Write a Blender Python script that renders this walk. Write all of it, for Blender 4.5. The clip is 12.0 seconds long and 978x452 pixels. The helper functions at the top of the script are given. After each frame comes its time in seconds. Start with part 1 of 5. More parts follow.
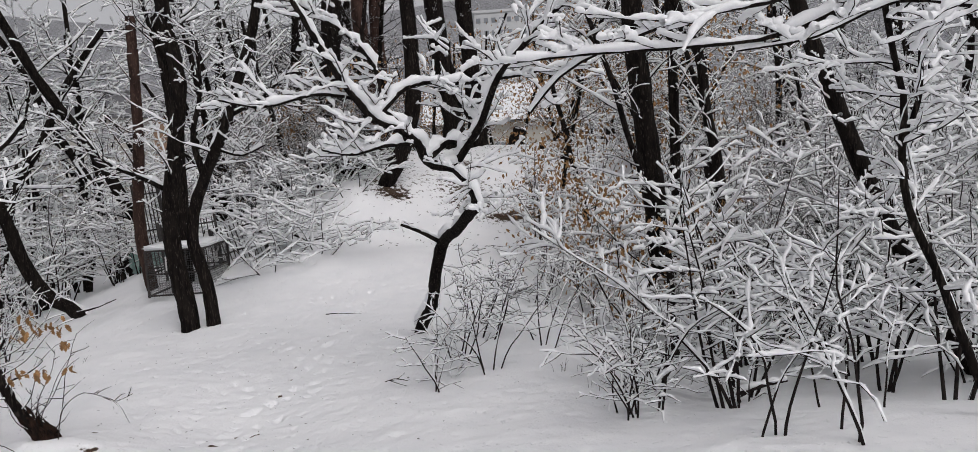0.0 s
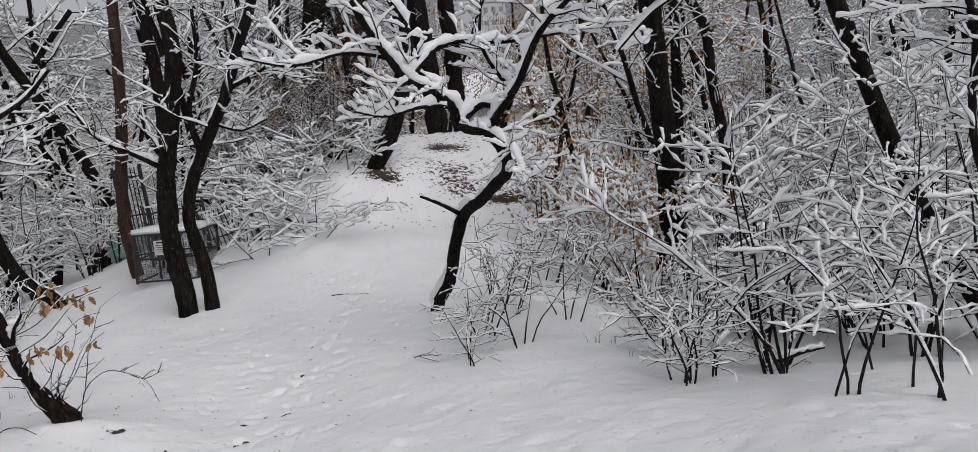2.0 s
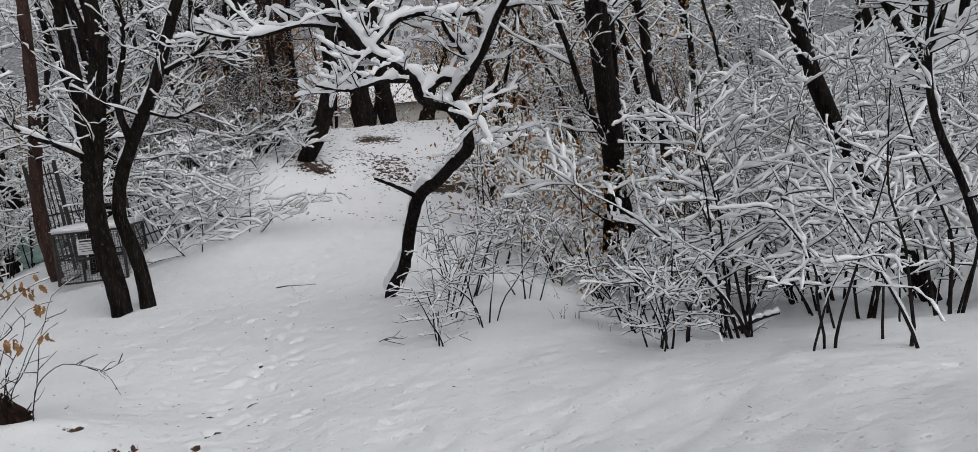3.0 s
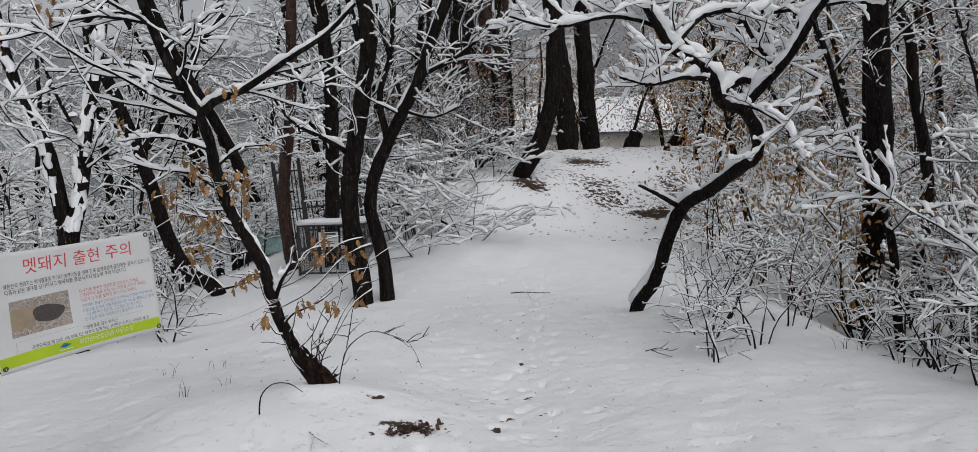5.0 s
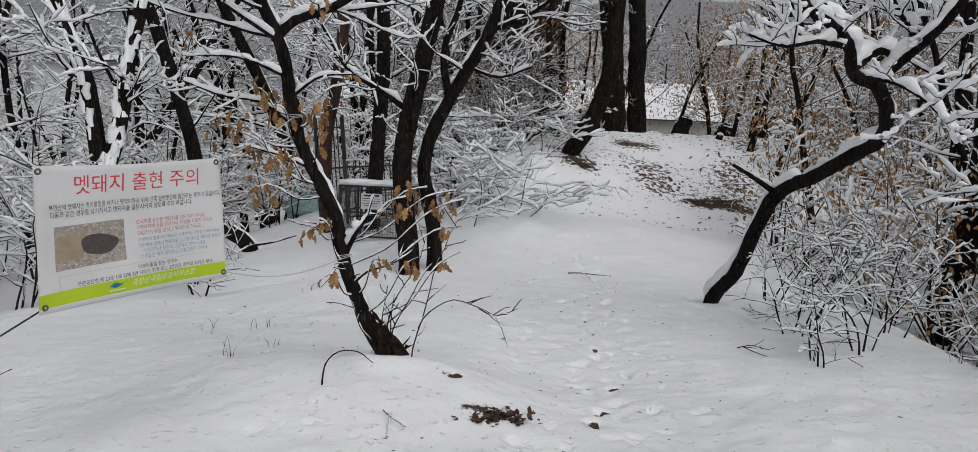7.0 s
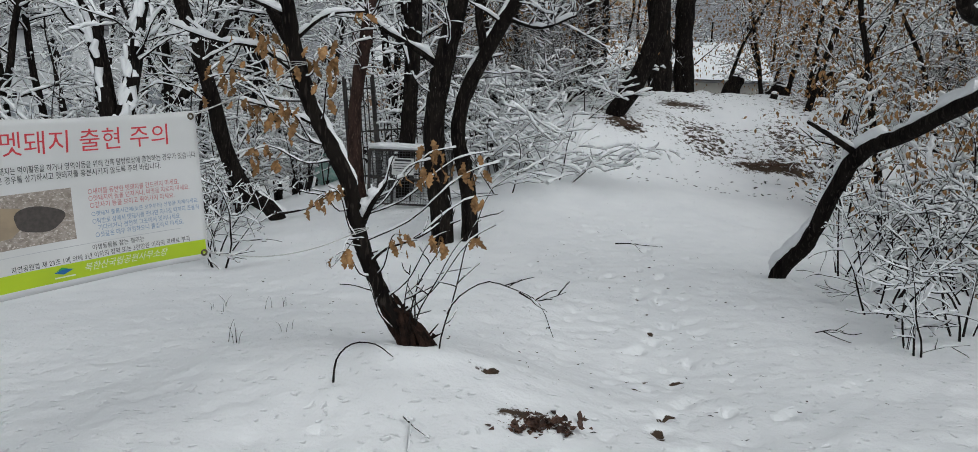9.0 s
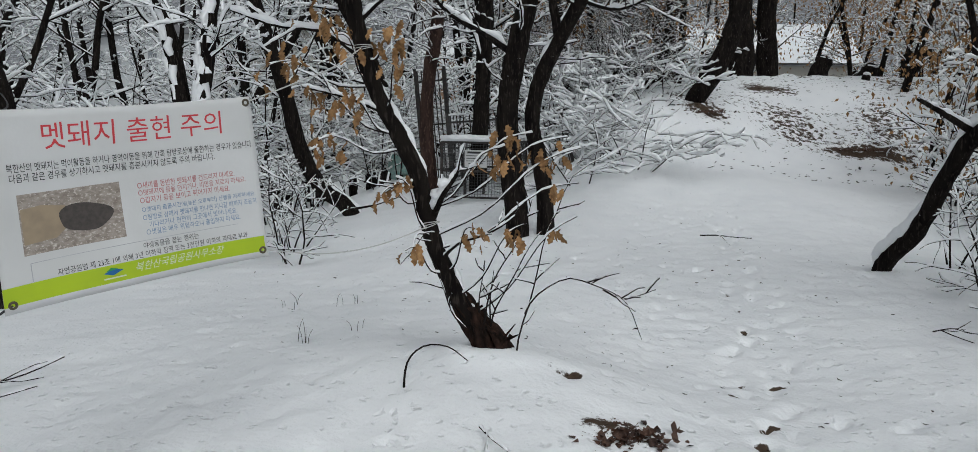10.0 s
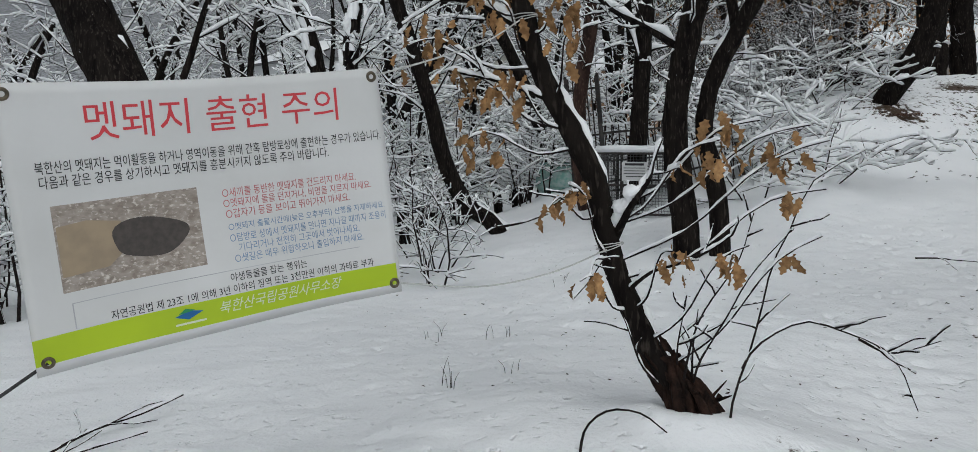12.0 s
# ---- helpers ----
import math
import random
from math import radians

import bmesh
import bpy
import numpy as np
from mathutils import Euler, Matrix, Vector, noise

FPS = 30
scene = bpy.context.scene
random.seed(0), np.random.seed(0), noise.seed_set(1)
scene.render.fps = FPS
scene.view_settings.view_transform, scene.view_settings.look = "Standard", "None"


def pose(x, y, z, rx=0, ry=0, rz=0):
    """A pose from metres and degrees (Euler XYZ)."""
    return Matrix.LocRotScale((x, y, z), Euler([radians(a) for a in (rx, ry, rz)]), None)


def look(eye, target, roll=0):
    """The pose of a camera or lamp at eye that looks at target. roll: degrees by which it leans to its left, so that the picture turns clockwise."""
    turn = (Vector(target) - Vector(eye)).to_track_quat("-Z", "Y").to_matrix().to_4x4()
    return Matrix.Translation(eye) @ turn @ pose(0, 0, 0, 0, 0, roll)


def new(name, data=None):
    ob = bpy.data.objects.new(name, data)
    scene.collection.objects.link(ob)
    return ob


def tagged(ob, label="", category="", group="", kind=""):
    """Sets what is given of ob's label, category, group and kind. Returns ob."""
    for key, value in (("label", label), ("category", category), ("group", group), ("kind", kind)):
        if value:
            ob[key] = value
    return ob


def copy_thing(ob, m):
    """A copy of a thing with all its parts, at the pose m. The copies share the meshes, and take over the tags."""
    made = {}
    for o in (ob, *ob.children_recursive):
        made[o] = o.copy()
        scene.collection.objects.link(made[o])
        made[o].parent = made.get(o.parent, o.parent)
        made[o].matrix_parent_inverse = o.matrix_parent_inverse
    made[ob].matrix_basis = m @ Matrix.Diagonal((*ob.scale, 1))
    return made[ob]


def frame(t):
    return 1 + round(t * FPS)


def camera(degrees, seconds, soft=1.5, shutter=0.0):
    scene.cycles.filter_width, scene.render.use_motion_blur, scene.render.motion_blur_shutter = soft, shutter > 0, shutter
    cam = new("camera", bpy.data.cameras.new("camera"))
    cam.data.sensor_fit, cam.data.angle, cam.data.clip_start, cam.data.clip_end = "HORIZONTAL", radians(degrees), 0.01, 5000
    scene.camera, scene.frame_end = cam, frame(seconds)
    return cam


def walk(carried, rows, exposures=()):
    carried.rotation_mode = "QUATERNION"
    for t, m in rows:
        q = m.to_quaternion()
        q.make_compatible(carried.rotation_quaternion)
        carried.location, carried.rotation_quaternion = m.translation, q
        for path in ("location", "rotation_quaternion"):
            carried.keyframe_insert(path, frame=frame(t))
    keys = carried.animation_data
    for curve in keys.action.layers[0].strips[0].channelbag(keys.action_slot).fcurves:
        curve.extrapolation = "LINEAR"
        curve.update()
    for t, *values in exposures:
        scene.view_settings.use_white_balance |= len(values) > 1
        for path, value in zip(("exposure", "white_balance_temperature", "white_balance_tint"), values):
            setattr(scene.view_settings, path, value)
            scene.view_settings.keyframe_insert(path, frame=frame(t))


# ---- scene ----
cam = camera(63.4, 12.0, soft=0.6)
PATH = [
    (0, (-0.119, 0.908, 1.508), (-0.148, 2.9, 1.323), -3.9),
    (0.5, (-0.339, 0.958, 1.427), (-0.435, 2.948, 1.248), -3.9),
    (1, (-0.571, 0.989, 1.379), (-0.666, 2.978, 1.196), -4.1),
    (1.5, (-0.781, 1.113, 1.255), (-0.801, 3.104, 1.063), -4.3),
    (2, (-1.057, 1.28, 1.199), (-0.984, 3.268, 0.994), -4.4),
    (2.5, (-1.288, 1.351, 1.112), (-1.074, 3.327, 0.888), -5.2),
    (2.7, (-1.445, 1.4, 1.054), (-1.158, 3.366, 0.823), -5.6),
    (4.3, (-2.514, 1.6, 0.675), (-2.269, 3.579, 0.52), -4.5),
    (4.5, (-2.672, 1.618, 0.662), (-2.538, 3.609, 0.523), -3.9),
    (5, (-3.073, 1.822, 0.617), (-3.172, 3.817, 0.512), -1.9),
    (5.5, (-3.331, 2.029, 0.553), (-3.471, 4.022, 0.461), -0.6),
    (6, (-3.54, 2.255, 0.503), (-3.684, 4.248, 0.411), 0.6),
    (6.5, (-3.679, 2.464, 0.44), (-3.818, 4.456, 0.324), 1.8),
    (7, (-3.845, 2.715, 0.391), (-3.978, 4.704, 0.24), 2.6),
    (8.8, (-3.925, 3.618, 0.342), (-4.119, 5.595, 0.107), 2.5),
    (9, (-3.932, 3.706, 0.332), (-4.157, 5.678, 0.09), 2.2),
    (9.5, (-3.95, 3.936, 0.298), (-4.271, 5.894, 0.046), 1.5),
    (10, (-4.015, 4.099, 0.274), (-4.423, 6.039, 0.011), 0.8),
    (10.5, (-4.195, 4.302, 0.182), (-4.667, 6.228, -0.079), 0.4),
    (11, (-4.313, 4.572, 0.143), (-4.868, 6.478, -0.1), 0.3),
    (11.5, (-4.406, 4.814, 0.134), (-5.058, 6.691, -0.091), 0.1),
    (12, (-4.509, 5.138, 0.142), (-5.26, 6.979, -0.077), -0.4),
]
walk(cam, [(t, look(eye, target, roll)) for t, eye, target, roll in PATH],
     [(0, 0.17, 6500, 14), (2.5, 0.05, 6400, 12), (5.5, 0.0, 6350, 11), (7.2, 0.02, 6400, 11), (8.8, -0.03, 6200, 6), (12, -0.02, 6180, 6)])

# ---- world and light: thick overcast over snow ----
world = bpy.data.worlds.new("overcast_sky")
scene.world = world
world.use_nodes = True
wn, wl = world.node_tree.nodes, world.node_tree.links
sky = wn.new("ShaderNodeTexSky")
sky.sky_type, sky.sun_disc = "NISHITA", False
sky.sun_elevation, sky.sun_rotation = radians(48), radians(150)
sky.dust_density, sky.air_density = 4.0, 1.0
pale = wn.new("ShaderNodeHueSaturation")
pale.inputs["Saturation"].default_value = 0.12
wl.new(sky.outputs[0], pale.inputs["Color"])
wl.new(pale.outputs[0], wn["Background"].inputs["Color"])
wn["Background"].inputs["Strength"].default_value = 0.092
sun = new("sun", bpy.data.lights.new("sun", "SUN"))
sun.data.energy, sun.data.angle, sun.data.color = 0.3, radians(40), (1.0, 0.98, 0.95)
sun.matrix_world = look((10, -17, 22), (0, 0, 0))


# ---- materials ----
def material(name, color, rough=0.8, second=None, scale=6.0, stretch=(1, 1, 1), bump=0.3, bump_scale=None, spec=0.3, metal=0.0,
             spots=None, per_object=0.0, detail=6.0):
    """Two colours mixed by noise at object scale, a finer grain, and fine relief."""
    m = bpy.data.materials.new(name)
    m.use_nodes = True
    n, l = m.node_tree.nodes, m.node_tree.links
    b = n["Principled BSDF"]
    b.inputs["Roughness"].default_value, b.inputs["Specular IOR Level"].default_value = rough, spec
    b.inputs["Metallic"].default_value = metal
    geo = n.new("ShaderNodeNewGeometry")
    mp = n.new("ShaderNodeMapping")
    mp.inputs["Scale"].default_value = stretch
    l.new(geo.outputs["Position"], mp.inputs["Vector"])
    big, fine = n.new("ShaderNodeTexNoise"), n.new("ShaderNodeTexNoise")
    big.inputs["Scale"].default_value, big.inputs["Detail"].default_value = scale, detail
    fine.inputs["Scale"].default_value, fine.inputs["Detail"].default_value = bump_scale or scale * 6, 4.0
    for tex in (big, fine):
        l.new(mp.outputs[0], tex.inputs["Vector"])
    second = second or tuple(c * 0.7 for c in color)
    ramp = n.new("ShaderNodeValToRGB")
    ramp.color_ramp.elements[0].position, ramp.color_ramp.elements[1].position = 0.35, 0.65
    ramp.color_ramp.elements[0].color, ramp.color_ramp.elements[1].color = (*color, 1), (*second, 1)
    l.new(big.outputs["Fac"], ramp.inputs[0])
    out = ramp.outputs[0]
    if spots:
        mix = n.new("ShaderNodeMix")
        mix.data_type = "RGBA"
        cut = n.new("ShaderNodeValToRGB")
        cut.color_ramp.elements[0].position, cut.color_ramp.elements[1].position = 0.55, 0.68
        l.new(fine.outputs["Fac"], cut.inputs[0])
        l.new(cut.outputs[0], mix.inputs["Factor"])
        l.new(out, mix.inputs["A"])
        mix.inputs["B"].default_value = (*spots, 1)
        out = mix.outputs["Result"]
    if per_object:
        info, hsv = n.new("ShaderNodeObjectInfo"), n.new("ShaderNodeHueSaturation")
        rng = n.new("ShaderNodeMapRange")
        rng.inputs["To Min"].default_value, rng.inputs["To Max"].default_value = 1 - per_object, 1 + per_object
        l.new(info.outputs["Random"], rng.inputs["Value"])
        l.new(rng.outputs[0], hsv.inputs["Value"])
        l.new(out, hsv.inputs["Color"])
        out = hsv.outputs[0]
    l.new(out, b.inputs["Base Color"])
    if bump:
        bp = n.new("ShaderNodeBump")
        bp.inputs["Strength"].default_value, bp.inputs["Distance"].default_value = bump, 0.02
        l.new(fine.outputs["Fac"], bp.inputs["Height"])
        l.new(bp.outputs[0], b.inputs["Normal"])
    return m


def flecked(m, amount):
    """Snow stuck in flecks to rough bark."""
    n, l = m.node_tree.nodes, m.node_tree.links
    b = n["Principled BSDF"]
    base = b.inputs["Base Color"].links[0].from_socket
    geo, tex, cut, mix = n.new("ShaderNodeNewGeometry"), n.new("ShaderNodeTexNoise"), n.new("ShaderNodeMapRange"), n.new("ShaderNodeMix")
    tex.inputs["Scale"].default_value, tex.inputs["Detail"].default_value, tex.inputs["Roughness"].default_value = 11, 6, 0.7
    l.new(geo.outputs["Position"], tex.inputs["Vector"])
    cut.inputs["From Min"].default_value, cut.inputs["From Max"].default_value = amount, amount + 0.02
    l.new(tex.outputs["Fac"], cut.inputs["Value"])
    mix.data_type = "RGBA"
    l.new(cut.outputs[0], mix.inputs["Factor"])
    l.new(base, mix.inputs["A"])
    mix.inputs["B"].default_value = (0.8, 0.81, 0.83, 1)
    l.new(mix.outputs["Result"], b.inputs["Base Color"])
    return m


BARK = flecked(material("wet_bark", (0.005, 0.004, 0.004), 0.85, (0.016, 0.013, 0.011), 11, (1, 1, 0.2), 1.0, 42, 0.06, spots=(0.04, 0.033, 0.028)), 0.69)
BARK_RED = material("reddish_bark", (0.026, 0.016, 0.014), 0.85, (0.07, 0.042, 0.034), 7, (1, 1, 0.25), 1.0, 38, 0.1, spots=(0.11, 0.07, 0.055))
BARK_TWIG = material("twig_bark", (0.010, 0.008, 0.008), 0.8, (0.028, 0.021, 0.019), 14, (1, 1, 1), 0.2, 60, 0.1)
ROOT = material("rotten_wood", (0.010, 0.007, 0.006), 0.9, (0.040, 0.022, 0.016), 22, (1, 1, 0.4), 1.0, 60, 0.1)
SNOW = material("snow", (0.93, 0.937, 0.945), 0.7, (0.89, 0.90, 0.912), 9, (1, 1, 1), 0.25, 70, 0.2)
LEAF = material("withered_leaf", (0.37, 0.215, 0.095), 0.75, (0.20, 0.105, 0.045), 30, (1, 1, 1), 0.3, 120, 0.2, per_object=0.35)
STEEL = material("dark_fence_steel", (0.022, 0.021, 0.022), 0.55, (0.05, 0.04, 0.035), 20, (1, 1, 1), 0.1, 90, 0.4)
WIRE = material("wire", (0.10, 0.10, 0.10), 0.5, (0.06, 0.06, 0.06), 20, (1, 1, 1), 0.0, 90, 0.4)


def ground_material():
    m = material("snow_ground", (0.91, 0.917, 0.925), 0.75, (0.87, 0.88, 0.892), 1.6, (1, 1, 1), 0.5, 30, 0.2)
    n, l = m.node_tree.nodes, m.node_tree.links
    b = n["Principled BSDF"]
    base = b.inputs["Base Color"].links[0].from_socket
    at = n.new("ShaderNodeAttribute")
    at.attribute_name = "litter"
    geo = n.new("ShaderNodeNewGeometry")
    tex = n.new("ShaderNodeTexNoise")
    tex.inputs["Scale"].default_value, tex.inputs["Detail"].default_value, tex.inputs["Roughness"].default_value = 8.0, 8, 0.68
    l.new(geo.outputs["Position"], tex.inputs["Vector"])
    add = n.new("ShaderNodeMath")
    l.new(at.outputs["Fac"], add.inputs[0])
    l.new(tex.outputs["Fac"], add.inputs[1])
    cut = n.new("ShaderNodeMapRange")
    cut.inputs["From Min"].default_value, cut.inputs["From Max"].default_value = 1.0, 1.07
    l.new(add.outputs[0], cut.inputs["Value"])
    dirt = n.new("ShaderNodeValToRGB")
    dirt.color_ramp.elements[0].color, dirt.color_ramp.elements[1].color = (0.02, 0.014, 0.011, 1), (0.115, 0.075, 0.048, 1)
    grain = n.new("ShaderNodeTexNoise")
    grain.inputs["Scale"].default_value, grain.inputs["Detail"].default_value = 28, 6
    l.new(geo.outputs["Position"], grain.inputs["Vector"])
    l.new(grain.outputs["Fac"], dirt.inputs[0])
    mix = n.new("ShaderNodeMix")
    mix.data_type = "RGBA"
    l.new(cut.outputs[0], mix.inputs["Factor"])
    l.new(base, mix.inputs["A"])
    l.new(dirt.outputs[0], mix.inputs["B"])
    l.new(mix.outputs["Result"], b.inputs["Base Color"])
    pits, size, height = n.new("ShaderNodeTexVoronoi"), n.new("ShaderNodeMapRange"), n.new("ShaderNodeMath")
    pits.inputs["Scale"].default_value = 12.0
    warp, bent = n.new("ShaderNodeTexNoise"), n.new("ShaderNodeMixRGB")
    warp.inputs["Scale"].default_value, warp.inputs["Detail"].default_value = 9, 3
    l.new(geo.outputs["Position"], warp.inputs["Vector"])
    bent.blend_type = "ADD"
    bent.inputs["Fac"].default_value = 0.16
    l.new(geo.outputs["Position"], bent.inputs["Color1"])
    l.new(warp.outputs["Color"], bent.inputs["Color2"])
    l.new(bent.outputs[0], pits.inputs["Vector"])
    size.inputs["From Min"].default_value, size.inputs["From Max"].default_value = 0.08, 0.34
    size.interpolation_type = "SMOOTHSTEP"
    l.new(pits.outputs["Distance"], size.inputs["Value"])
    apart = n.new("ShaderNodeSeparateColor")
    l.new(pits.outputs["Color"], apart.inputs[0])
    some = n.new("ShaderNodeMath")
    some.operation = "LESS_THAN"
    some.inputs[1].default_value = 0.45
    l.new(apart.outputs[0], some.inputs[0])
    height.operation = "MAXIMUM"
    l.new(size.outputs[0], height.inputs[0])
    l.new(some.outputs[0], height.inputs[1])
    pit = n.new("ShaderNodeBump")
    pit.inputs["Strength"].default_value, pit.inputs["Distance"].default_value = 0.5, 0.03
    l.new(height.outputs[0], pit.inputs["Height"])
    l.new(b.inputs["Normal"].links[0].from_socket, pit.inputs["Normal"])
    l.new(pit.outputs[0], b.inputs["Normal"])
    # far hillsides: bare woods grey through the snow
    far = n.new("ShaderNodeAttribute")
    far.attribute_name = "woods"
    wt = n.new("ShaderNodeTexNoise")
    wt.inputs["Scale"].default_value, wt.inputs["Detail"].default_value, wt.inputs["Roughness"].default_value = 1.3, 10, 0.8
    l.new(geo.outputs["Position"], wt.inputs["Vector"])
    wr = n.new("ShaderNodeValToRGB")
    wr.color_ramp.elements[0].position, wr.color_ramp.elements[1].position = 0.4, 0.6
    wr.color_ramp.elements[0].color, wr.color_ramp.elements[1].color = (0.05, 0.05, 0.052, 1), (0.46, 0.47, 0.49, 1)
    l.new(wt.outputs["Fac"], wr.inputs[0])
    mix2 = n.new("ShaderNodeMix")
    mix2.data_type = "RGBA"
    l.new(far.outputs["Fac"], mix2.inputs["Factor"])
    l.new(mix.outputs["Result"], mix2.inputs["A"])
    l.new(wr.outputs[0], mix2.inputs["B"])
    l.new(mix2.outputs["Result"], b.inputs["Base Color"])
    return m


# ---- mesh helpers ----
def part(name, mesh, mat, parent, label=""):
    ob = new(name, mesh)
    if mat and not mesh.materials:
        mesh.materials.append(mat)
    ob.parent = parent
    return tagged(ob, label)


def thing(name, label, category, at=(0, 0, 0), group="", kind=""):
    ob = new(name)
    ob.empty_display_size = 0.1
    ob.location = at
    return tagged(ob, label, category, group, kind)


def from_bm(name, bm, smooth=False):
    me = bpy.data.meshes.new(name)
    bm.to_mesh(me)
    bm.free()
    if smooth:
        me.shade_smooth()
    return me


def box_into(bm, size, m=Matrix(), bevel=0.0):
    got = bmesh.ops.create_cube(bm, size=1.0, matrix=m @ Matrix.Diagonal((*size, 1)))
    if bevel:
        edges = list({e for v in got["verts"] for e in v.link_edges})
        bmesh.ops.bevel(bm, geom=edges, offset=bevel, segments=2, affect="EDGES")


def box(name, size, m=Matrix(), bevel=0.0):
    bm = bmesh.new()
    box_into(bm, size, m, bevel)
    return from_bm(name, bm)


class Tubes:
    """Gathers tapered tubes along lines of points and makes one mesh of them."""

    def __init__(self):
        self.sets = {}

    def add(self, pts, radii, sides, squash=1.0):
        self.sets.setdefault((len(pts), sides, squash), []).append((np.asarray(pts, float), np.asarray(radii, float)))

    def mesh(self, name, lumps=0.0, seed=1):
        rng = np.random.default_rng(seed)
        verts, faces, base = [], [], 0
        for (n, sides, squash), rows in self.sets.items():
            p = np.stack([r[0] for r in rows])
            rad = np.stack([r[1] for r in rows])
            tan = np.gradient(p, axis=1)
            tan /= np.linalg.norm(tan, axis=2, keepdims=True) + 1e-9
            mean = tan.mean(1, keepdims=True)
            ref = np.where(np.abs(mean[..., 2:3]) > 0.9, np.array([1.0, 0, 0]), np.array([0, 0, 1.0]))
            side = np.cross(tan, ref)
            side /= np.linalg.norm(side, axis=2, keepdims=True) + 1e-9
            up = np.cross(side, tan)
            a = np.arange(sides) * 2 * np.pi / sides
            r = rad[..., None, None]
            if lumps:
                r = r * (1 + lumps * rng.uniform(-1, 1, rad.shape + (sides, 1)))
            ring = p[:, :, None] + r * (np.cos(a)[:, None] * side[:, :, None] + squash * np.sin(a)[:, None] * up[:, :, None])
            verts.append(ring.reshape(-1, 3))
            m = len(rows)
            i = np.arange(m)[:, None, None] * n * sides + np.arange(n - 1)[None, :, None] * sides
            k = np.arange(sides)[None, None]
            k2 = (k + 1) % sides
            faces.append(base + np.stack([i + k, i + k2, i + sides + k2, i + sides + k], -1).reshape(-1, 4))
            base += m * n * sides
        v, q = np.concatenate(verts), np.concatenate(faces)
        me = bpy.data.meshes.new(name)
        me.vertices.add(len(v))
        me.vertices.foreach_set("co", v.ravel())
        me.loops.add(q.size)
        me.loops.foreach_set("vertex_index", q.ravel())
        me.polygons.add(len(q))
        me.polygons.foreach_set("loop_start", np.arange(len(q)) * 4)
        me.update(calc_edges=True)
        me.shade_smooth()
        return me


def resample(pts, n):
    p = np.asarray(pts, float)
    # smooth line through the points
    d = np.r_[0, np.cumsum(np.linalg.norm(np.diff(p, axis=0), axis=1))]
    t = np.linspace(0, d[-1], n)
    m = np.gradient(p, d, axis=0) if len(p) > 2 else np.repeat((p[1:] - p[:1]) / d[-1], 2, 0)
    i = np.clip(np.searchsorted(d, t, side="right") - 1, 0, len(p) - 2)
    h = (d[i + 1] - d[i])[:, None]
    s = ((t - d[i])[:, None]) / h
    return ((1 + 2 * s) * (1 - s) ** 2 * p[i] + s * (1 - s) ** 2 * h * m[i] + s * s * (3 - 2 * s) * p[i + 1] + s * s * (s - 1) * h * m[i + 1])


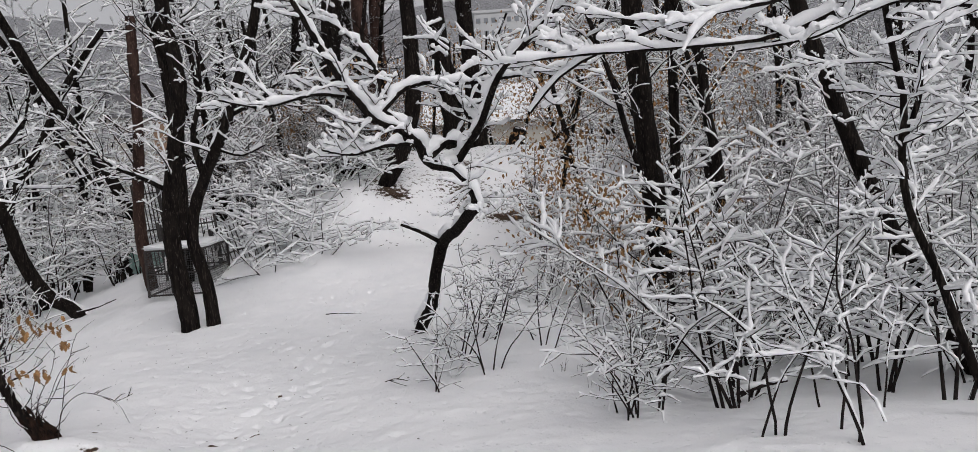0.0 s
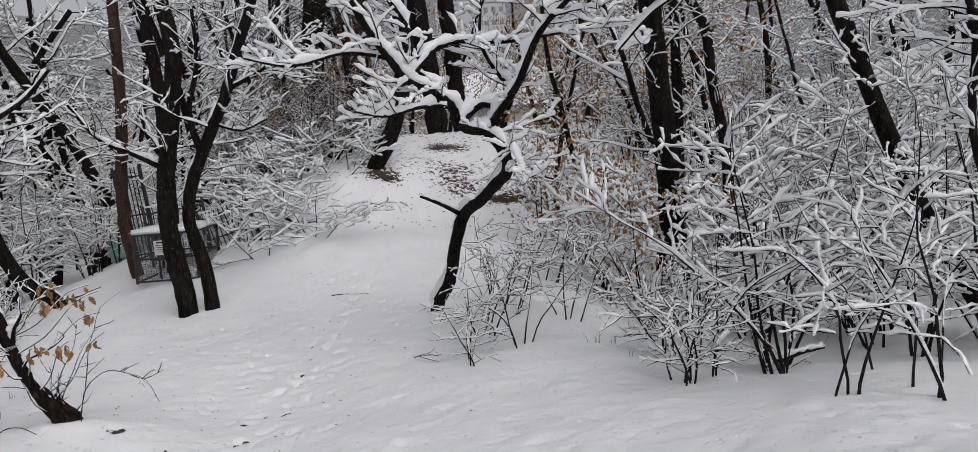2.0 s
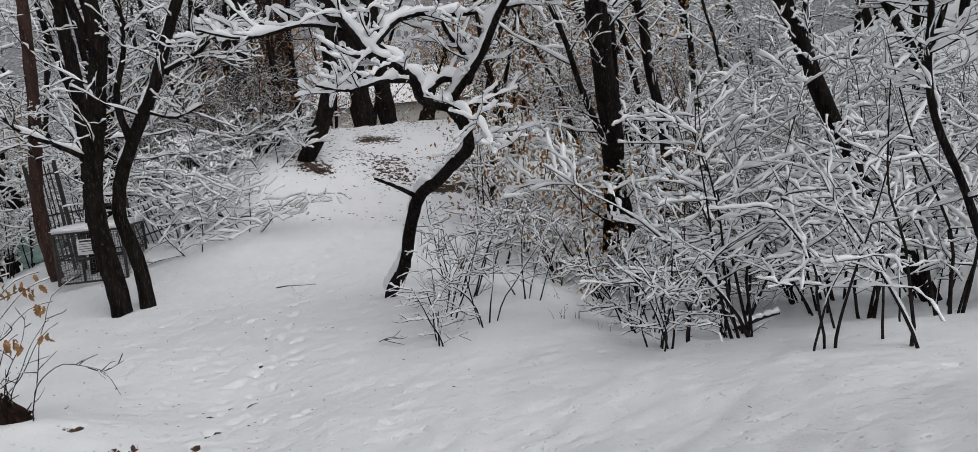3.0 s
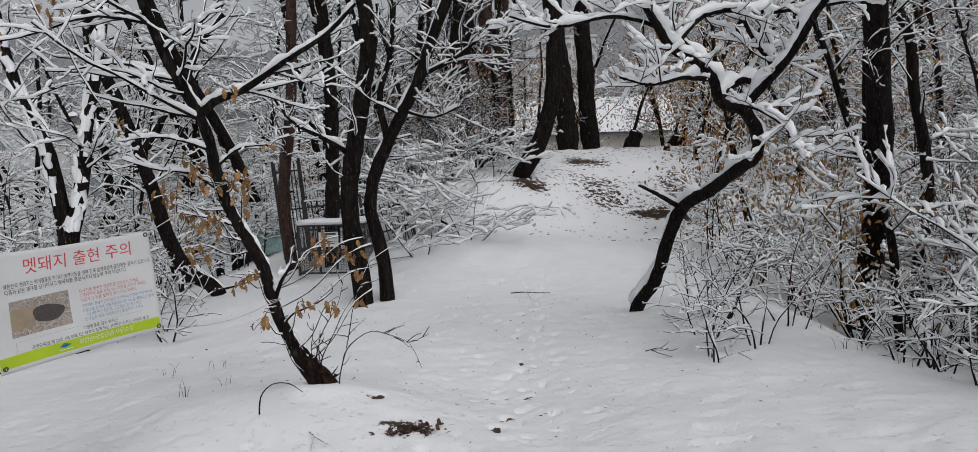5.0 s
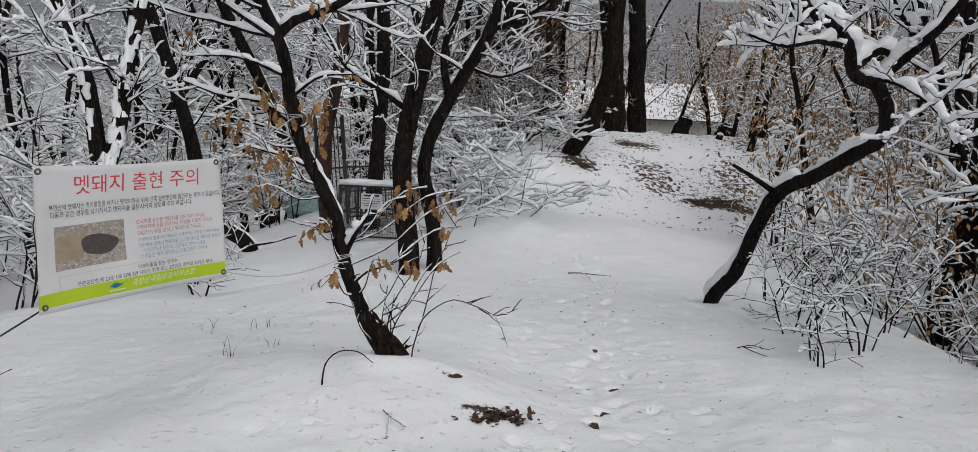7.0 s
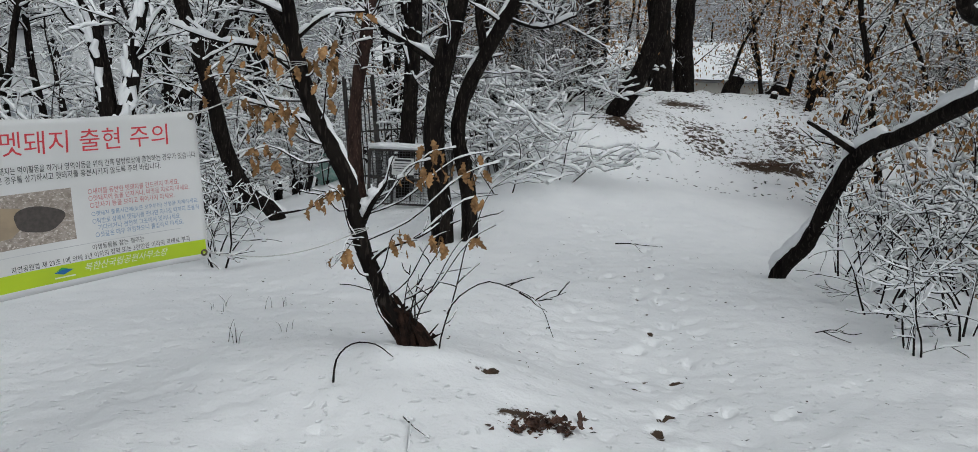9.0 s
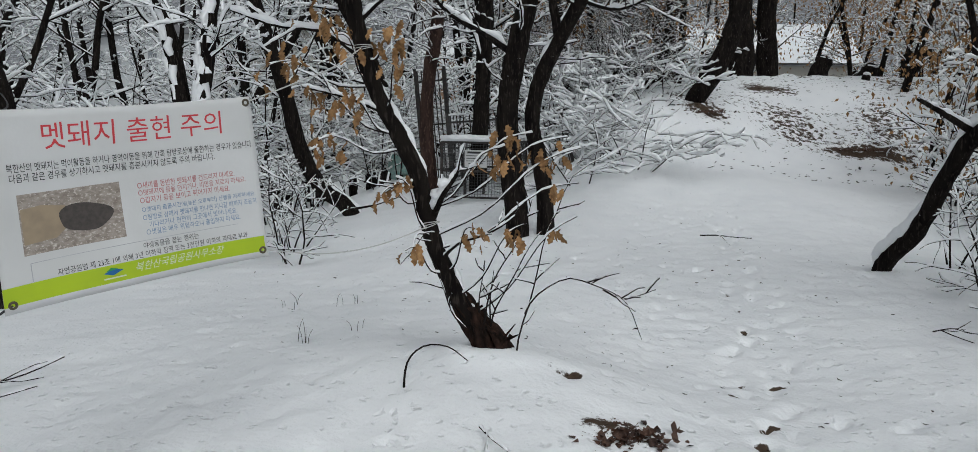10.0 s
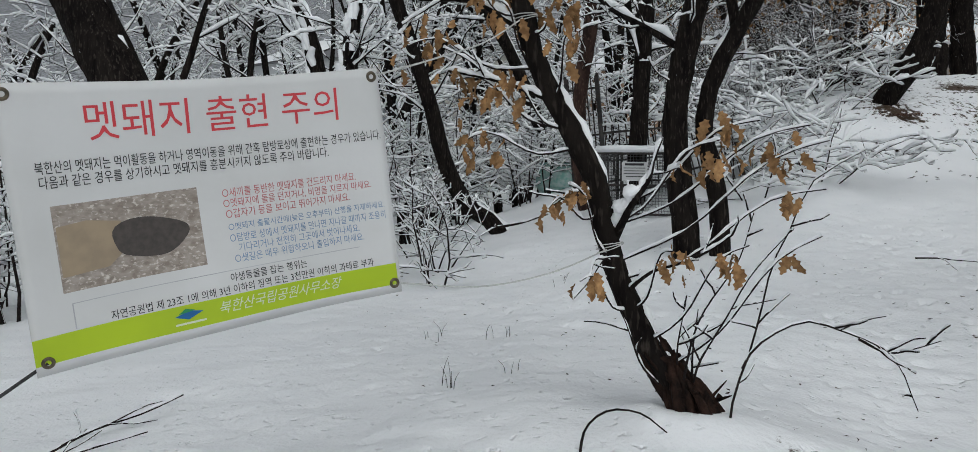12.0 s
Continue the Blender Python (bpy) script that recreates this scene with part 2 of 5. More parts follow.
class Wood:
    """One tree or shrub: trunk, limbs, twigs and the snow that lies on them."""

    def __init__(self, seed, load=1.0):
        self.rng = np.random.default_rng(seed)
        self.trunk, self.limbs, self.twigs, self.snow = [], [], Tubes(), Tubes()
        self.laden = load
        self.fine = False
        self.tips = []

    def lay_snow(self, p, r, load=None, thick=1.0):
        load = self.laden if load is None else load
        if load <= 0:
            return
        m = len(p) * 2 + 4 if self.fine else (len(p) + 2 if len(p) < 12 else len(p))
        f = np.linspace(0, len(p) - 1, m)
        p = np.stack([np.interp(f, np.arange(len(p)), p[:, k]) for k in range(3)], 1)
        r = np.interp(f, np.arange(len(r)), r)
        t = np.gradient(p, axis=0)
        t /= np.linalg.norm(t, axis=1, keepdims=True) + 1e-9
        up = np.array([0, 0, 1.0]) - t[:, 2:3] * t
        flat = np.linalg.norm(up, axis=1)
        up /= flat[:, None] + 1e-6
        keep = np.clip((flat - 0.22) / 0.4, 0, 1)
        heap = self.rng.uniform(0.25, 1.35, m)
        heap[self.rng.random(m) < 0.1] = 0.0
        if self.fine:
            heap = np.convolve(np.r_[heap[:1], heap, heap[-1:]], (0.25, 0.5, 0.25), "valid")
        s = np.minimum((0.0155 * thick + 0.55 * r) * load * keep * heap, 0.09)
        s[0] *= 0.6
        c = p + up * np.maximum(r * 0.8 + s * 0.4, r * 0.3 + s * 0.85)[:, None] + self.rng.normal(0, 0.06 if self.fine else 0.18, p.shape) * s[:, None]
        c = np.where((s < 0.002)[:, None], p, c)
        s = np.where(s < 0.002, r * 0.3, s)
        self.snow.add(c, s, 8 if self.fine else (6 if r.max() > 0.012 else (4 if len(p) > 7 else 3)), 0.9)

    def line(self, pts, r0, r1, tubes, sides, n=None, snow=None, knots=0.0):
        n = n or max(6, len(pts) * 3)
        p = resample(pts, n)
        r = r0 + (r1 - r0) * np.linspace(0, 1, n) ** 0.8
        if knots:
            r = r * (1 + knots * self.rng.uniform(-1, 1, n))
            p = p + self.rng.normal(0, 1, p.shape) * (r * knots * 0.5)[:, None]
        if isinstance(tubes, list):
            tubes.append(Tubes())
            tubes[-1].add(p, r, sides)
        else:
            tubes.add(p, r, sides)
        self.lay_snow(p, r, snow)
        return p, r

    def spray(self, p, r, count, lo, hi, deep=1, up=0.25, spread=(35, 75), begin=0.2, bend=0.16, plane=0.35, tube=None, radius=0.45, thick=1.0):
        """Side shoots along a line, each with shoots of its own; plane flattens them towards level."""
        rng = self.rng
        for _ in range(count):
            f = rng.uniform(begin, 1.0)
            i = min(int(f * (len(p) - 1)), len(p) - 2)
            w = f * (len(p) - 1) - i
            o, ro = p[i] * (1 - w) + p[i + 1] * w, r[i] * (1 - w) + r[i + 1] * w
            t = p[i + 1] - p[i]
            t = t / (np.linalg.norm(t) + 1e-9)
            a = rng.normal(size=3)
            a -= a @ t * t
            a /= np.linalg.norm(a) + 1e-9
            ang = radians(rng.uniform(*spread))
            d = t * math.cos(ang) + a * math.sin(ang)
            d[2] = d[2] * (1 - plane) + up
            d /= np.linalg.norm(d)
            length = rng.uniform(lo, hi) * (1.15 - 0.5 * f)
            n = 7 if deep else 5
            rr = max(min(ro * radius, 0.005 + length * 0.008), 0.0055)
            q = [o]
            step = length / (n - 1)
            for _ in range(n - 1):
                d = d + rng.normal(0, bend * 0.85, 3) + np.array([0, 0, 0.01])
                d /= np.linalg.norm(d)
                q.append(q[-1] + d * step)
            q = np.array(q)
            rad = np.linspace(rr, max(rr * 0.45, 0.003), n)
            into = self.twigs
            if tube is not None:
                into = Tubes()
                tube.append(into)
            into.add(q, rad, 7 if tube is not None else (4 if rr > 0.007 else 3))
            self.lay_snow(q, rad, thick=thick)
            self.tips.append((q[-1], q[-1] - q[-2]))
            if deep:
                self.spray(q, rad, max(2, int(rng.integers(2, 5) * min(1.35, length / 0.65))), length * 0.3, length * 0.75, deep - 1, up * 0.8, spread, 0.15, bend * 1.2, plane, None, 0.6, thick)

    def build(self, name, label, category, at=(0, 0, 0), group="", bark=None, twig=None, limb="limb"):
        root = thing(name, label, category, at, group)
        for rows, part_name, lumps in ((self.trunk, "trunk", 0.09), (self.limbs, limb, 0.05)):
            for tubes in rows:
                part(part_name, tubes.mesh(part_name, lumps), bark or BARK, root)
        for tubes, part_name, mat, lumps in ((self.twigs, "crown", twig or BARK_TWIG, 0.0), (self.snow, "snow", SNOW, 0.14)):
            if tubes.sets:
                tagged(part(part_name, tubes.mesh(part_name, lumps), mat, root, "fresh snow lying along the branches" if part_name == "snow" else ""), kind="stuff")
        return root


# ---- the lie of the land ----
def smooth(v):
    v = np.clip(v, 0, 1)
    return v * v * (3 - 2 * v)


def bump_at(x, y, cx, cy, rx, ry):
    return np.exp(-(((x - cx) / rx) ** 2 + ((y - cy) / ry) ** 2))


def land(x, y):
    """Height of the ground, without its small relief."""
    z = -1.42 + 1.9 * bump_at(x, y, 1.8, 0.0, 3.8, 5.2)
    z = z + 3.15 * smooth((y - 14) / 16) * smooth((x + 14) / 9) * (1 - 0.6 * smooth((y - 31) / 12))
    z = z + 0.55 * bump_at(x, y, -3.5, 23.4, 1.7, 1.7) - 0.7 * bump_at(x, y, 0.2, 22.0, 2.6, 2.6)
    z = z + 0.2 * bump_at(x, y, -5.0, 8.95, 1.25, 0.95) - 0.12 * bump_at(x, y, -3.3, 9.6, 1.0, 2.0) + 0.06 * bump_at(x, y, -4.8, 8.85, 0.3, 0.22) + 0.05 * bump_at(x, y, -4.98, 8.7, 0.22, 0.12) + 0.04 * bump_at(x, y, -5.2, 8.85, 0.12, 0.14)
    z = z + 0.13 * bump_at(x, y, -2.6, 14.4, 2.8, 2.2)
    z = z - 0.85 * smooth((x - 0.3) / 2.5) * smooth((y - 8) / 5) * (1 - smooth((y - 20) / 8))
    z = z - 0.12 * np.clip(-x - 6.5, 0, 12) * (1 - smooth((y - 35) / 25))
    z = z + 5.0 * smooth((x - 6) / 26)
    r = np.hypot(x, y)
    z = z + 75 * smooth((r - 95) / 330) + 5 * smooth((r - 70) / 60) * np.sin(x * 0.021 + 1) * np.cos(y * 0.017)
    return z


def ground_at(x, y):
    return float(land(np.array(float(x)), np.array(float(y))))


def value_noise(x, y, cell, seed):
    g = np.random.default_rng(seed).uniform(-1, 1, (256, 256))
    u, v = x / cell, y / cell
    i, j = np.floor(u).astype(int), np.floor(v).astype(int)
    a, b = u - i, v - j
    a, b = a * a * (3 - 2 * a), b * b * (3 - 2 * b)
    q = lambda m, k: g[(i + m) % 256, (j + k) % 256]
    return (q(0, 0) * (1 - a) + q(1, 0) * a) * (1 - b) + (q(0, 1) * (1 - a) + q(1, 1) * a) * b


def build_ground():
    def steps(lo, hi, fine, reach):
        mid = np.arange(lo, hi, fine)
        out, d, v = [], fine, 0.0
        while v < reach:
            d *= 1.11
            v += d
            out.append(v)
        out = np.array(out)
        return np.r_[(lo - out)[::-1], mid, hi + out]

    xs, ys = steps(-8.5, 2.5, 0.034, 900), steps(4.0, 18.0, 0.036, 900)
    x, y = np.meshgrid(xs, ys)
    z = land(x, y)
    near = np.exp(-np.clip(np.hypot(x + 2, y - 10) - 25, 0, None) / 15)
    z += near * (0.05 * value_noise(x, y, 1.7, 3) + 0.022 * value_noise(x, y, 0.55, 4) + 0.014 * value_noise(x, y, 0.19, 5) + 0.009 * value_noise(x, y, 0.09, 6))
    rough = smooth((y - 19.5) / 4) * smooth((6 - x) / 4) * smooth((x + 9) / 3)
    z += rough * near * 0.07 * value_noise(x, y, 0.4, 8)
    litter = np.zeros_like(z)
    rng = np.random.default_rng(11)

    def dent(cx, cy, rx, ry, turn, depth, dirt=0.0):
        i0, i1 = np.searchsorted(xs, [cx - 0.4, cx + 0.4])
        j0, j1 = np.searchsorted(ys, [cy - 0.4, cy + 0.4])
        a, b = x[j0:j1, i0:i1] - cx, y[j0:j1, i0:i1] - cy
        c, s = math.cos(turn), math.sin(turn)
        u, v = (a * c + b * s) / rx, (b * c - a * s) / ry
        g = np.exp(-(u * u + v * v) ** 1.6)
        rim = np.exp(-((np.sqrt(u * u + v * v) - 1.35) / 0.3) ** 2)
        z[j0:j1, i0:i1] += -depth * g + depth * 0.08 * rim
        if dirt:
            litter[j0:j1, i0:i1] = np.maximum(litter[j0:j1, i0:i1], dirt * g)

    # drips and clods fallen from the branches
    for _ in range(600):
        cx, cy = rng.uniform(-8.5, 2.5), rng.uniform(4, 18.5)
        s = rng.uniform(0.03, 0.055)
        dent(cx, cy, s, s * rng.uniform(0.7, 1.5), rng.uniform(0, 3), s * rng.uniform(0.25, 0.5))
    # animal and foot tracks up the trail
    for k in range(30):
        f = k / 29
        cx = -3.3 + 0.35 * f + (0.11 if k % 2 else -0.11) + rng.normal(0, 0.05)
        cy = 8.2 + 8.5 * f + rng.normal(0, 0.08)
        dent(cx, cy, rng.uniform(0.045, 0.065), rng.uniform(0.09, 0.13), rng.normal(-0.1, 0.2), rng.uniform(0.03, 0.055), 0.54 if k % 2 == 0 else 0.0)
    for cx, cy, s in ((-3.45, 9.34, 0.055), (-3.11, 9.81, 0.06), (-3.29, 8.76, 0.05), (-3.4, 8.4, 0.05), (-2.9, 8.9, 0.045), (-4.75, 9.4, 0.05), (-3.2, 11.2, 0.04), (-4.45, 8.75, 0.06), (-4.6, 9.0, 0.04)):
        dent(cx, cy, s * 1.5, s, rng.uniform(0, 3), 0.035, 0.8)
    for _ in range(150):
        cx, cy = rng.normal(-3.5, 0.8), rng.uniform(7, 17)
        dent(cx, cy, rng.uniform(0.03, 0.055), rng.uniform(0.045, 0.08), rng.uniform(0, 3), rng.uniform(0.02, 0.05), 0.5 if rng.random() < 0.22 else 0.0)
    # bare litter: hillside crest, trail bend, foot of the trees
    litter = np.maximum(litter, rough * (0.45 + 0.14 * value_noise(x, y, 1.1, 21)))
    for cx, cy, rx, ry, v in ((0.45, 22.55, 1.15, 0.34, 0.74), (-3.0, 22.5, 0.6, 0.3, 0.68), (-1.3, 26.0, 0.9, 0.45, 0.68), (-3.3, 25.2, 0.6, 0.3, 0.6),
                              (-4.2, 8.2, 0.24, 0.14, 0.6), (-4.55, 8.75, 0.13, 0.08, 0.55)):
        litter = np.maximum(litter, v * bump_at(x, y, cx, cy, rx, ry) ** 0.5)
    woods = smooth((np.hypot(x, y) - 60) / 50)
    me = bpy.data.meshes.new("ground")
    nx, ny = len(xs), len(ys)
    i = (np.arange(ny - 1)[:, None] * nx + np.arange(nx - 1)[None]).ravel()
    q = np.stack([i, i + 1, i + nx + 1, i + nx], 1)
    me.vertices.add(nx * ny)
    me.vertices.foreach_set("co", np.stack([x, y, z], -1).ravel())
    me.loops.add(q.size)
    me.loops.foreach_set("vertex_index", q.ravel())
    me.polygons.add(len(q))
    me.polygons.foreach_set("loop_start", np.arange(len(q)) * 4)
    me.update(calc_edges=True)
    me.attributes.new("litter", "FLOAT", "POINT").data.foreach_set("value", litter.ravel())
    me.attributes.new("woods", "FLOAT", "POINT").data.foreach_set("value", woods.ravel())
    me.shade_smooth()
    me.materials.append(ground_material())
    return tagged(new("ground", me), "snow-covered forest clearing with tracks and bare litter patches", "ground", kind="structure")


build_ground()


# ---- the trees round the clearing ----
def zigzag_tree():
    w = Wood(5, 1.15)
    w.fine = True
    trunk = [(-1.53, 13.5, -1.5), (-1.53, 13.5, -1.34), (-1.28, 13.2, -0.82), (-1.15, 12.9, -0.26), (-0.99, 12.65, 0.21), (-0.75, 12.1, 0.44),
             (-0.53, 11.5, 0.70), (-0.40, 11.15, 0.88), (-0.47, 10.95, 1.14), (-0.64, 10.8, 1.35)]
    w.line(trunk, 0.10, 0.072, w.trunk, 12, 34, 1.7, 0.06)
    w.line([(-0.99, 12.65, 0.21), (-1.32, 12.6, 0.41), (-1.58, 12.5, 0.54)], 0.045, 0.02, w.limbs, 8, 8)
    limbs = [([(-0.64, 10.8, 1.35), (-0.97, 10.6, 1.46), (-1.04, 10.5, 1.66), (-1.29, 10.4, 1.87), (-1.51, 10.3, 1.97), (-1.67, 10.2, 2.19), (-1.83, 10.1, 2.44), (-2.2, 9.9, 3.2), (-2.5, 9.8, 3.8)], 0.068, 0.025, 14),
             ([(-1.04, 10.5, 1.66), (-1.39, 10.3, 1.67), (-1.79, 10.1, 1.59), (-2.1, 10.0, 1.66)], 0.034, 0.012, 8),
             ([(-0.97, 10.6, 1.46), (-0.68, 10.7, 1.67), (-0.37, 10.8, 1.62), (-0.32, 10.8, 1.80), (-0.46, 10.8, 2.02), (-0.62, 10.8, 2.32), (-0.6, 10.9, 2.9)], 0.05, 0.015, 10),
             ([(-0.84, 10.7, 1.43), (-0.59, 10.4, 1.31), (-0.37, 10.1, 1.04), (-0.30, 9.9, 0.76)], 0.024, 0.008, 6),
             ([(-1.51, 10.3, 1.97), (-1.10, 10.5, 2.36), (-0.40, 10.5, 2.35), (0.28, 10.4, 2.40), (0.9, 10.3, 2.5)], 0.036, 0.012, 10),
             ([(-0.58, 10.8, 1.45), (-0.28, 10.4, 1.84), (-0.02, 10.0, 2.37), (0.34, 9.6, 2.71), (0.69, 9.2, 3.0), (1.2, 8.8, 3.5)], 0.05, 0.02, 12),
             ([(-1.04, 10.5, 1.70), (-1.38, 10.4, 2.06), (-2.06, 10.2, 2.31), (-2.81, 10.0, 2.20), (-3.2, 9.9, 2.3)], 0.036, 0.012, 10),
             ([(-1.51, 10.3, 1.97), (-1.45, 10.4, 2.5), (-1.71, 10.2, 2.93), (-2.21, 10.0, 3.29)], 0.035, 0.015, 9)]
    for pts, a, b, n in limbs:
        p, r = w.line(pts, a, b, w.limbs, 8, len(pts) * 4, 2.1, 0.06)
        w.spray(p, r, n + 4, 0.35, 0.9, 1, 0.15, plane=0.5, thick=1.6)
    return w.build("crooked_tree", "crooked black-barked tree, its zigzag trunk topped with thick snow", "tree")


def leafy_tree():
    w = Wood(8, 1.0)
    w.fine = True
    trunk = [(-4.99, 8.93, -1.35), (-5.04, 8.9, -1.10), (-5.20, 8.86, -0.86), (-5.30, 8.84, -0.63), (-5.395, 8.82, -0.36), (-5.43, 8.8, -0.15), (-5.50, 8.77, 0.06), (-5.60, 8.74, 0.25),
             (-5.72, 8.71, 0.50), (-5.79, 8.68, 0.80), (-5.83, 8.65, 1.05), (-5.90, 8.62, 1.30), (-6.07, 8.58, 1.64), (-6.21, 8.53, 2.0), (-6.3, 8.5, 2.3), (-6.4, 8.4, 2.9)]
    tp, tq = w.line(trunk, 0.064, 0.040, w.trunk, 14, 56, 0.95, 0.09)
    w.spray(tp, tq, 19, 0.8, 1.9, 1, 0.1, begin=0.6, plane=0.55, tube=w.limbs, radius=0.35, thick=1.3)
    p, r = w.line([(-5.91, 8.65, 1.29), (-5.80, 8.6, 1.38), (-5.45, 8.5, 1.49), (-5.10, 8.4, 1.67), (-4.87, 8.3, 1.77), (-4.71, 8.3, 1.86), (-4.4, 8.2, 2.1)], 0.042, 0.014, w.limbs, 8, 18, 1.3, 0.05)
    w.spray(p, r, 7, 0.3, 0.8, 1, 0.15)
    sides = [([(-5.36, 8.82, -0.32), (-5.30, 8.74, -0.22), (-5.25, 8.7, -0.14), (-5.19, 8.7, -0.05), (-5.17, 8.7, 0.02)], 0.024, 0.012, 1.5),
             ([(-5.32, 8.83, -0.60), (-5.14, 8.7, -0.45), (-5.02, 8.7, -0.41), (-4.88, 8.7, -0.33), (-4.82, 8.7, -0.28)], 0.012, 0.005, 0.5),
             ([(-5.45, 8.8, -0.1), (-5.55, 8.65, -0.12), (-5.6, 8.6, -0.16)], 0.007, 0.003, 0.6),
             ([(-5.35, 8.83, -0.45), (-5.42, 8.65, -0.42), (-5.43, 8.6, -0.5)], 0.006, 0.003, 0.4),
             ([(-5.62, 8.74, 0.3), (-5.85, 8.62, 0.4), (-6.1, 8.55, 0.46)], 0.012, 0.005, 0.9),
             ([(-5.75, 8.7, 0.62), (-6.05, 8.75, 0.8), (-6.4, 8.8, 0.85), (-6.7, 8.8, 0.95)], 0.018, 0.006, 1.3),
             ([(-5.84, 8.65, 1.0), (-6.1, 8.5, 1.1), (-6.4, 8.35, 1.1)], 0.016, 0.006, 1.3),
             ([(-5.79, 8.68, 0.85), (-5.55, 8.6, 1.0), (-5.3, 8.55, 1.02)], 0.014, 0.006, 1.0),
             ([(-6.05, 8.6, 1.6), (-6.5, 8.5, 1.75), (-6.9, 8.4, 1.7)], 0.02, 0.006, 1.3)]
    for pts, a, b, load in sides:
        p, r = w.line(pts, a, b, w.limbs, 6, 12, load, 0.05)
        w.laden = load * 0.6
        w.spray(p, r, 3, 0.12, 0.35, 0, 0.1)
    root = w.build("oak_sapling", "leaning young oak with withered brown leaves and snow", "tree")
    # torn, rotten foot
    t = Tubes()
    foot = resample([(-5.22, 8.87, -0.82), (-5.13, 8.88, -0.96), (-5.04, 8.9, -1.08), (-4.98, 8.92, -1.3)], 12)
    t.add(foot, np.linspace(0.05, 0.115, 12), 18)
    grow, roots = np.random.default_rng(3), []
    for k in range(13):
        a = -2.9 + k * 0.42 + grow.normal(0, 0.1)
        reach = grow.uniform(0.06, 0.15) * (1.4 if -1.0 < a < 0.4 else 0.8)
        o = np.array([-5.10, 8.89, -0.95]) + np.array([math.cos(a) * 0.045, math.sin(a) * 0.045, grow.uniform(-0.02, 0.08)])
        e = np.array([-5.0 + math.cos(a) * reach, 8.91 + math.sin(a) * reach, -1.24])
        fin = Tubes()
        roots.append(fin)
        fin.add(resample([o, o * 0.45 + e * 0.55 + np.array([math.cos(a), math.sin(a), 0.6]) * 0.02, e], 9), np.linspace(0.014, 0.034, 9) * grow.uniform(0.6, 1.2), 7)
    for k in range(9):
        a = grow.uniform(-2.6, 0.3)
        o = np.array([-5.0 + math.cos(a) * grow.uniform(0.06, 0.16), 8.9 + math.sin(a) * grow.uniform(0.06, 0.14), grow.uniform(-1.14, -1.02)])
        fin = Tubes()
        roots.append(fin)
        fin.add([o, o + grow.normal(0, 0.025, 3), o + grow.normal(0, 0.04, 3) + np.array([0, 0, 0.05])], [0.016, 0.011, 0.003], 5)
    part("root_flare", t.mesh("root_flare", 0.45), ROOT, root, "torn reddish-brown rotten root flare")
    for fin in roots:
        part("root", fin.mesh("root", 0.35), ROOT, root)
    # shoots from the foot
    s = Wood(4, 0.35)
    for pts in ([(-4.83, 8.8, -1.3), (-4.80, 8.8, -1.02), (-4.74, 8.8, -0.82), (-4.70, 8.8, -0.64), (-4.65, 8.8, -0.40), (-4.58, 8.8, -0.24), (-4.52, 8.8, -0.07), (-4.3, 8.8, 0.09)],
                [(-4.77, 8.8, -0.9), (-4.74, 8.8, -0.83), (-4.63, 8.8, -0.72), (-4.50, 8.8, -0.66), (-4.37, 8.8, -0.69), (-4.18, 8.8, -0.77), (-4.06, 8.8, -1.01)],
                [(-4.30, 8.8, -0.72), (-4.18, 8.8, -0.77), (-4.08, 8.8, -0.74), (-3.99, 8.8, -0.70)],
                [(-5.04, 8.85, -1.05), (-5.02, 8.8, -0.92), (-4.95, 8.8, -0.66), (-4.91, 8.8, -0.59), (-4.80, 8.8, -0.41), (-4.74, 8.8, -0.19)],
                [(-5.0, 8.88, -1.05), (-4.97, 8.8, -0.92), (-4.84, 8.8, -0.66), (-4.75, 8.8, -0.48), (-4.58, 8.8, -0.26)],
                [(-5.07, 8.87, -0.98), (-5.06, 8.8, -0.83), (-5.03, 8.8, -0.63)],
                [(-5.0, 8.87, -1.0), (-4.99, 8.8, -0.83), (-4.97, 8.8, -0.64)],
                [(-5.14, 8.87, -1.05), (-5.22, 8.8, -0.94), (-5.30, 8.8, -0.74), (-5.40, 8.8, -0.52)]):
        p, r = s.line(pts, 0.007, 0.002, s.limbs, 5, 14, 0.3)
        s.spray(p, r, 4, 0.08, 0.26, 0, 0.15)
    for tubes in s.limbs:
        part("shoot", tubes.mesh("shoot"), BARK_TWIG, root)
    tagged(part("shoot_growth", s.twigs.mesh("shoot_growth"), BARK_TWIG, root), kind="stuff")
    tagged(part("shoot_snow", s.snow.mesh("shoot_snow"), SNOW, root), kind="stuff")
    # withered leaves in hanging bunches
    shapes = [leaf_mesh(k) for k in range(4)]
    rng = np.random.default_rng(15)
    high = [q[0] for q in w.tips if q[0][2] > 0.9]
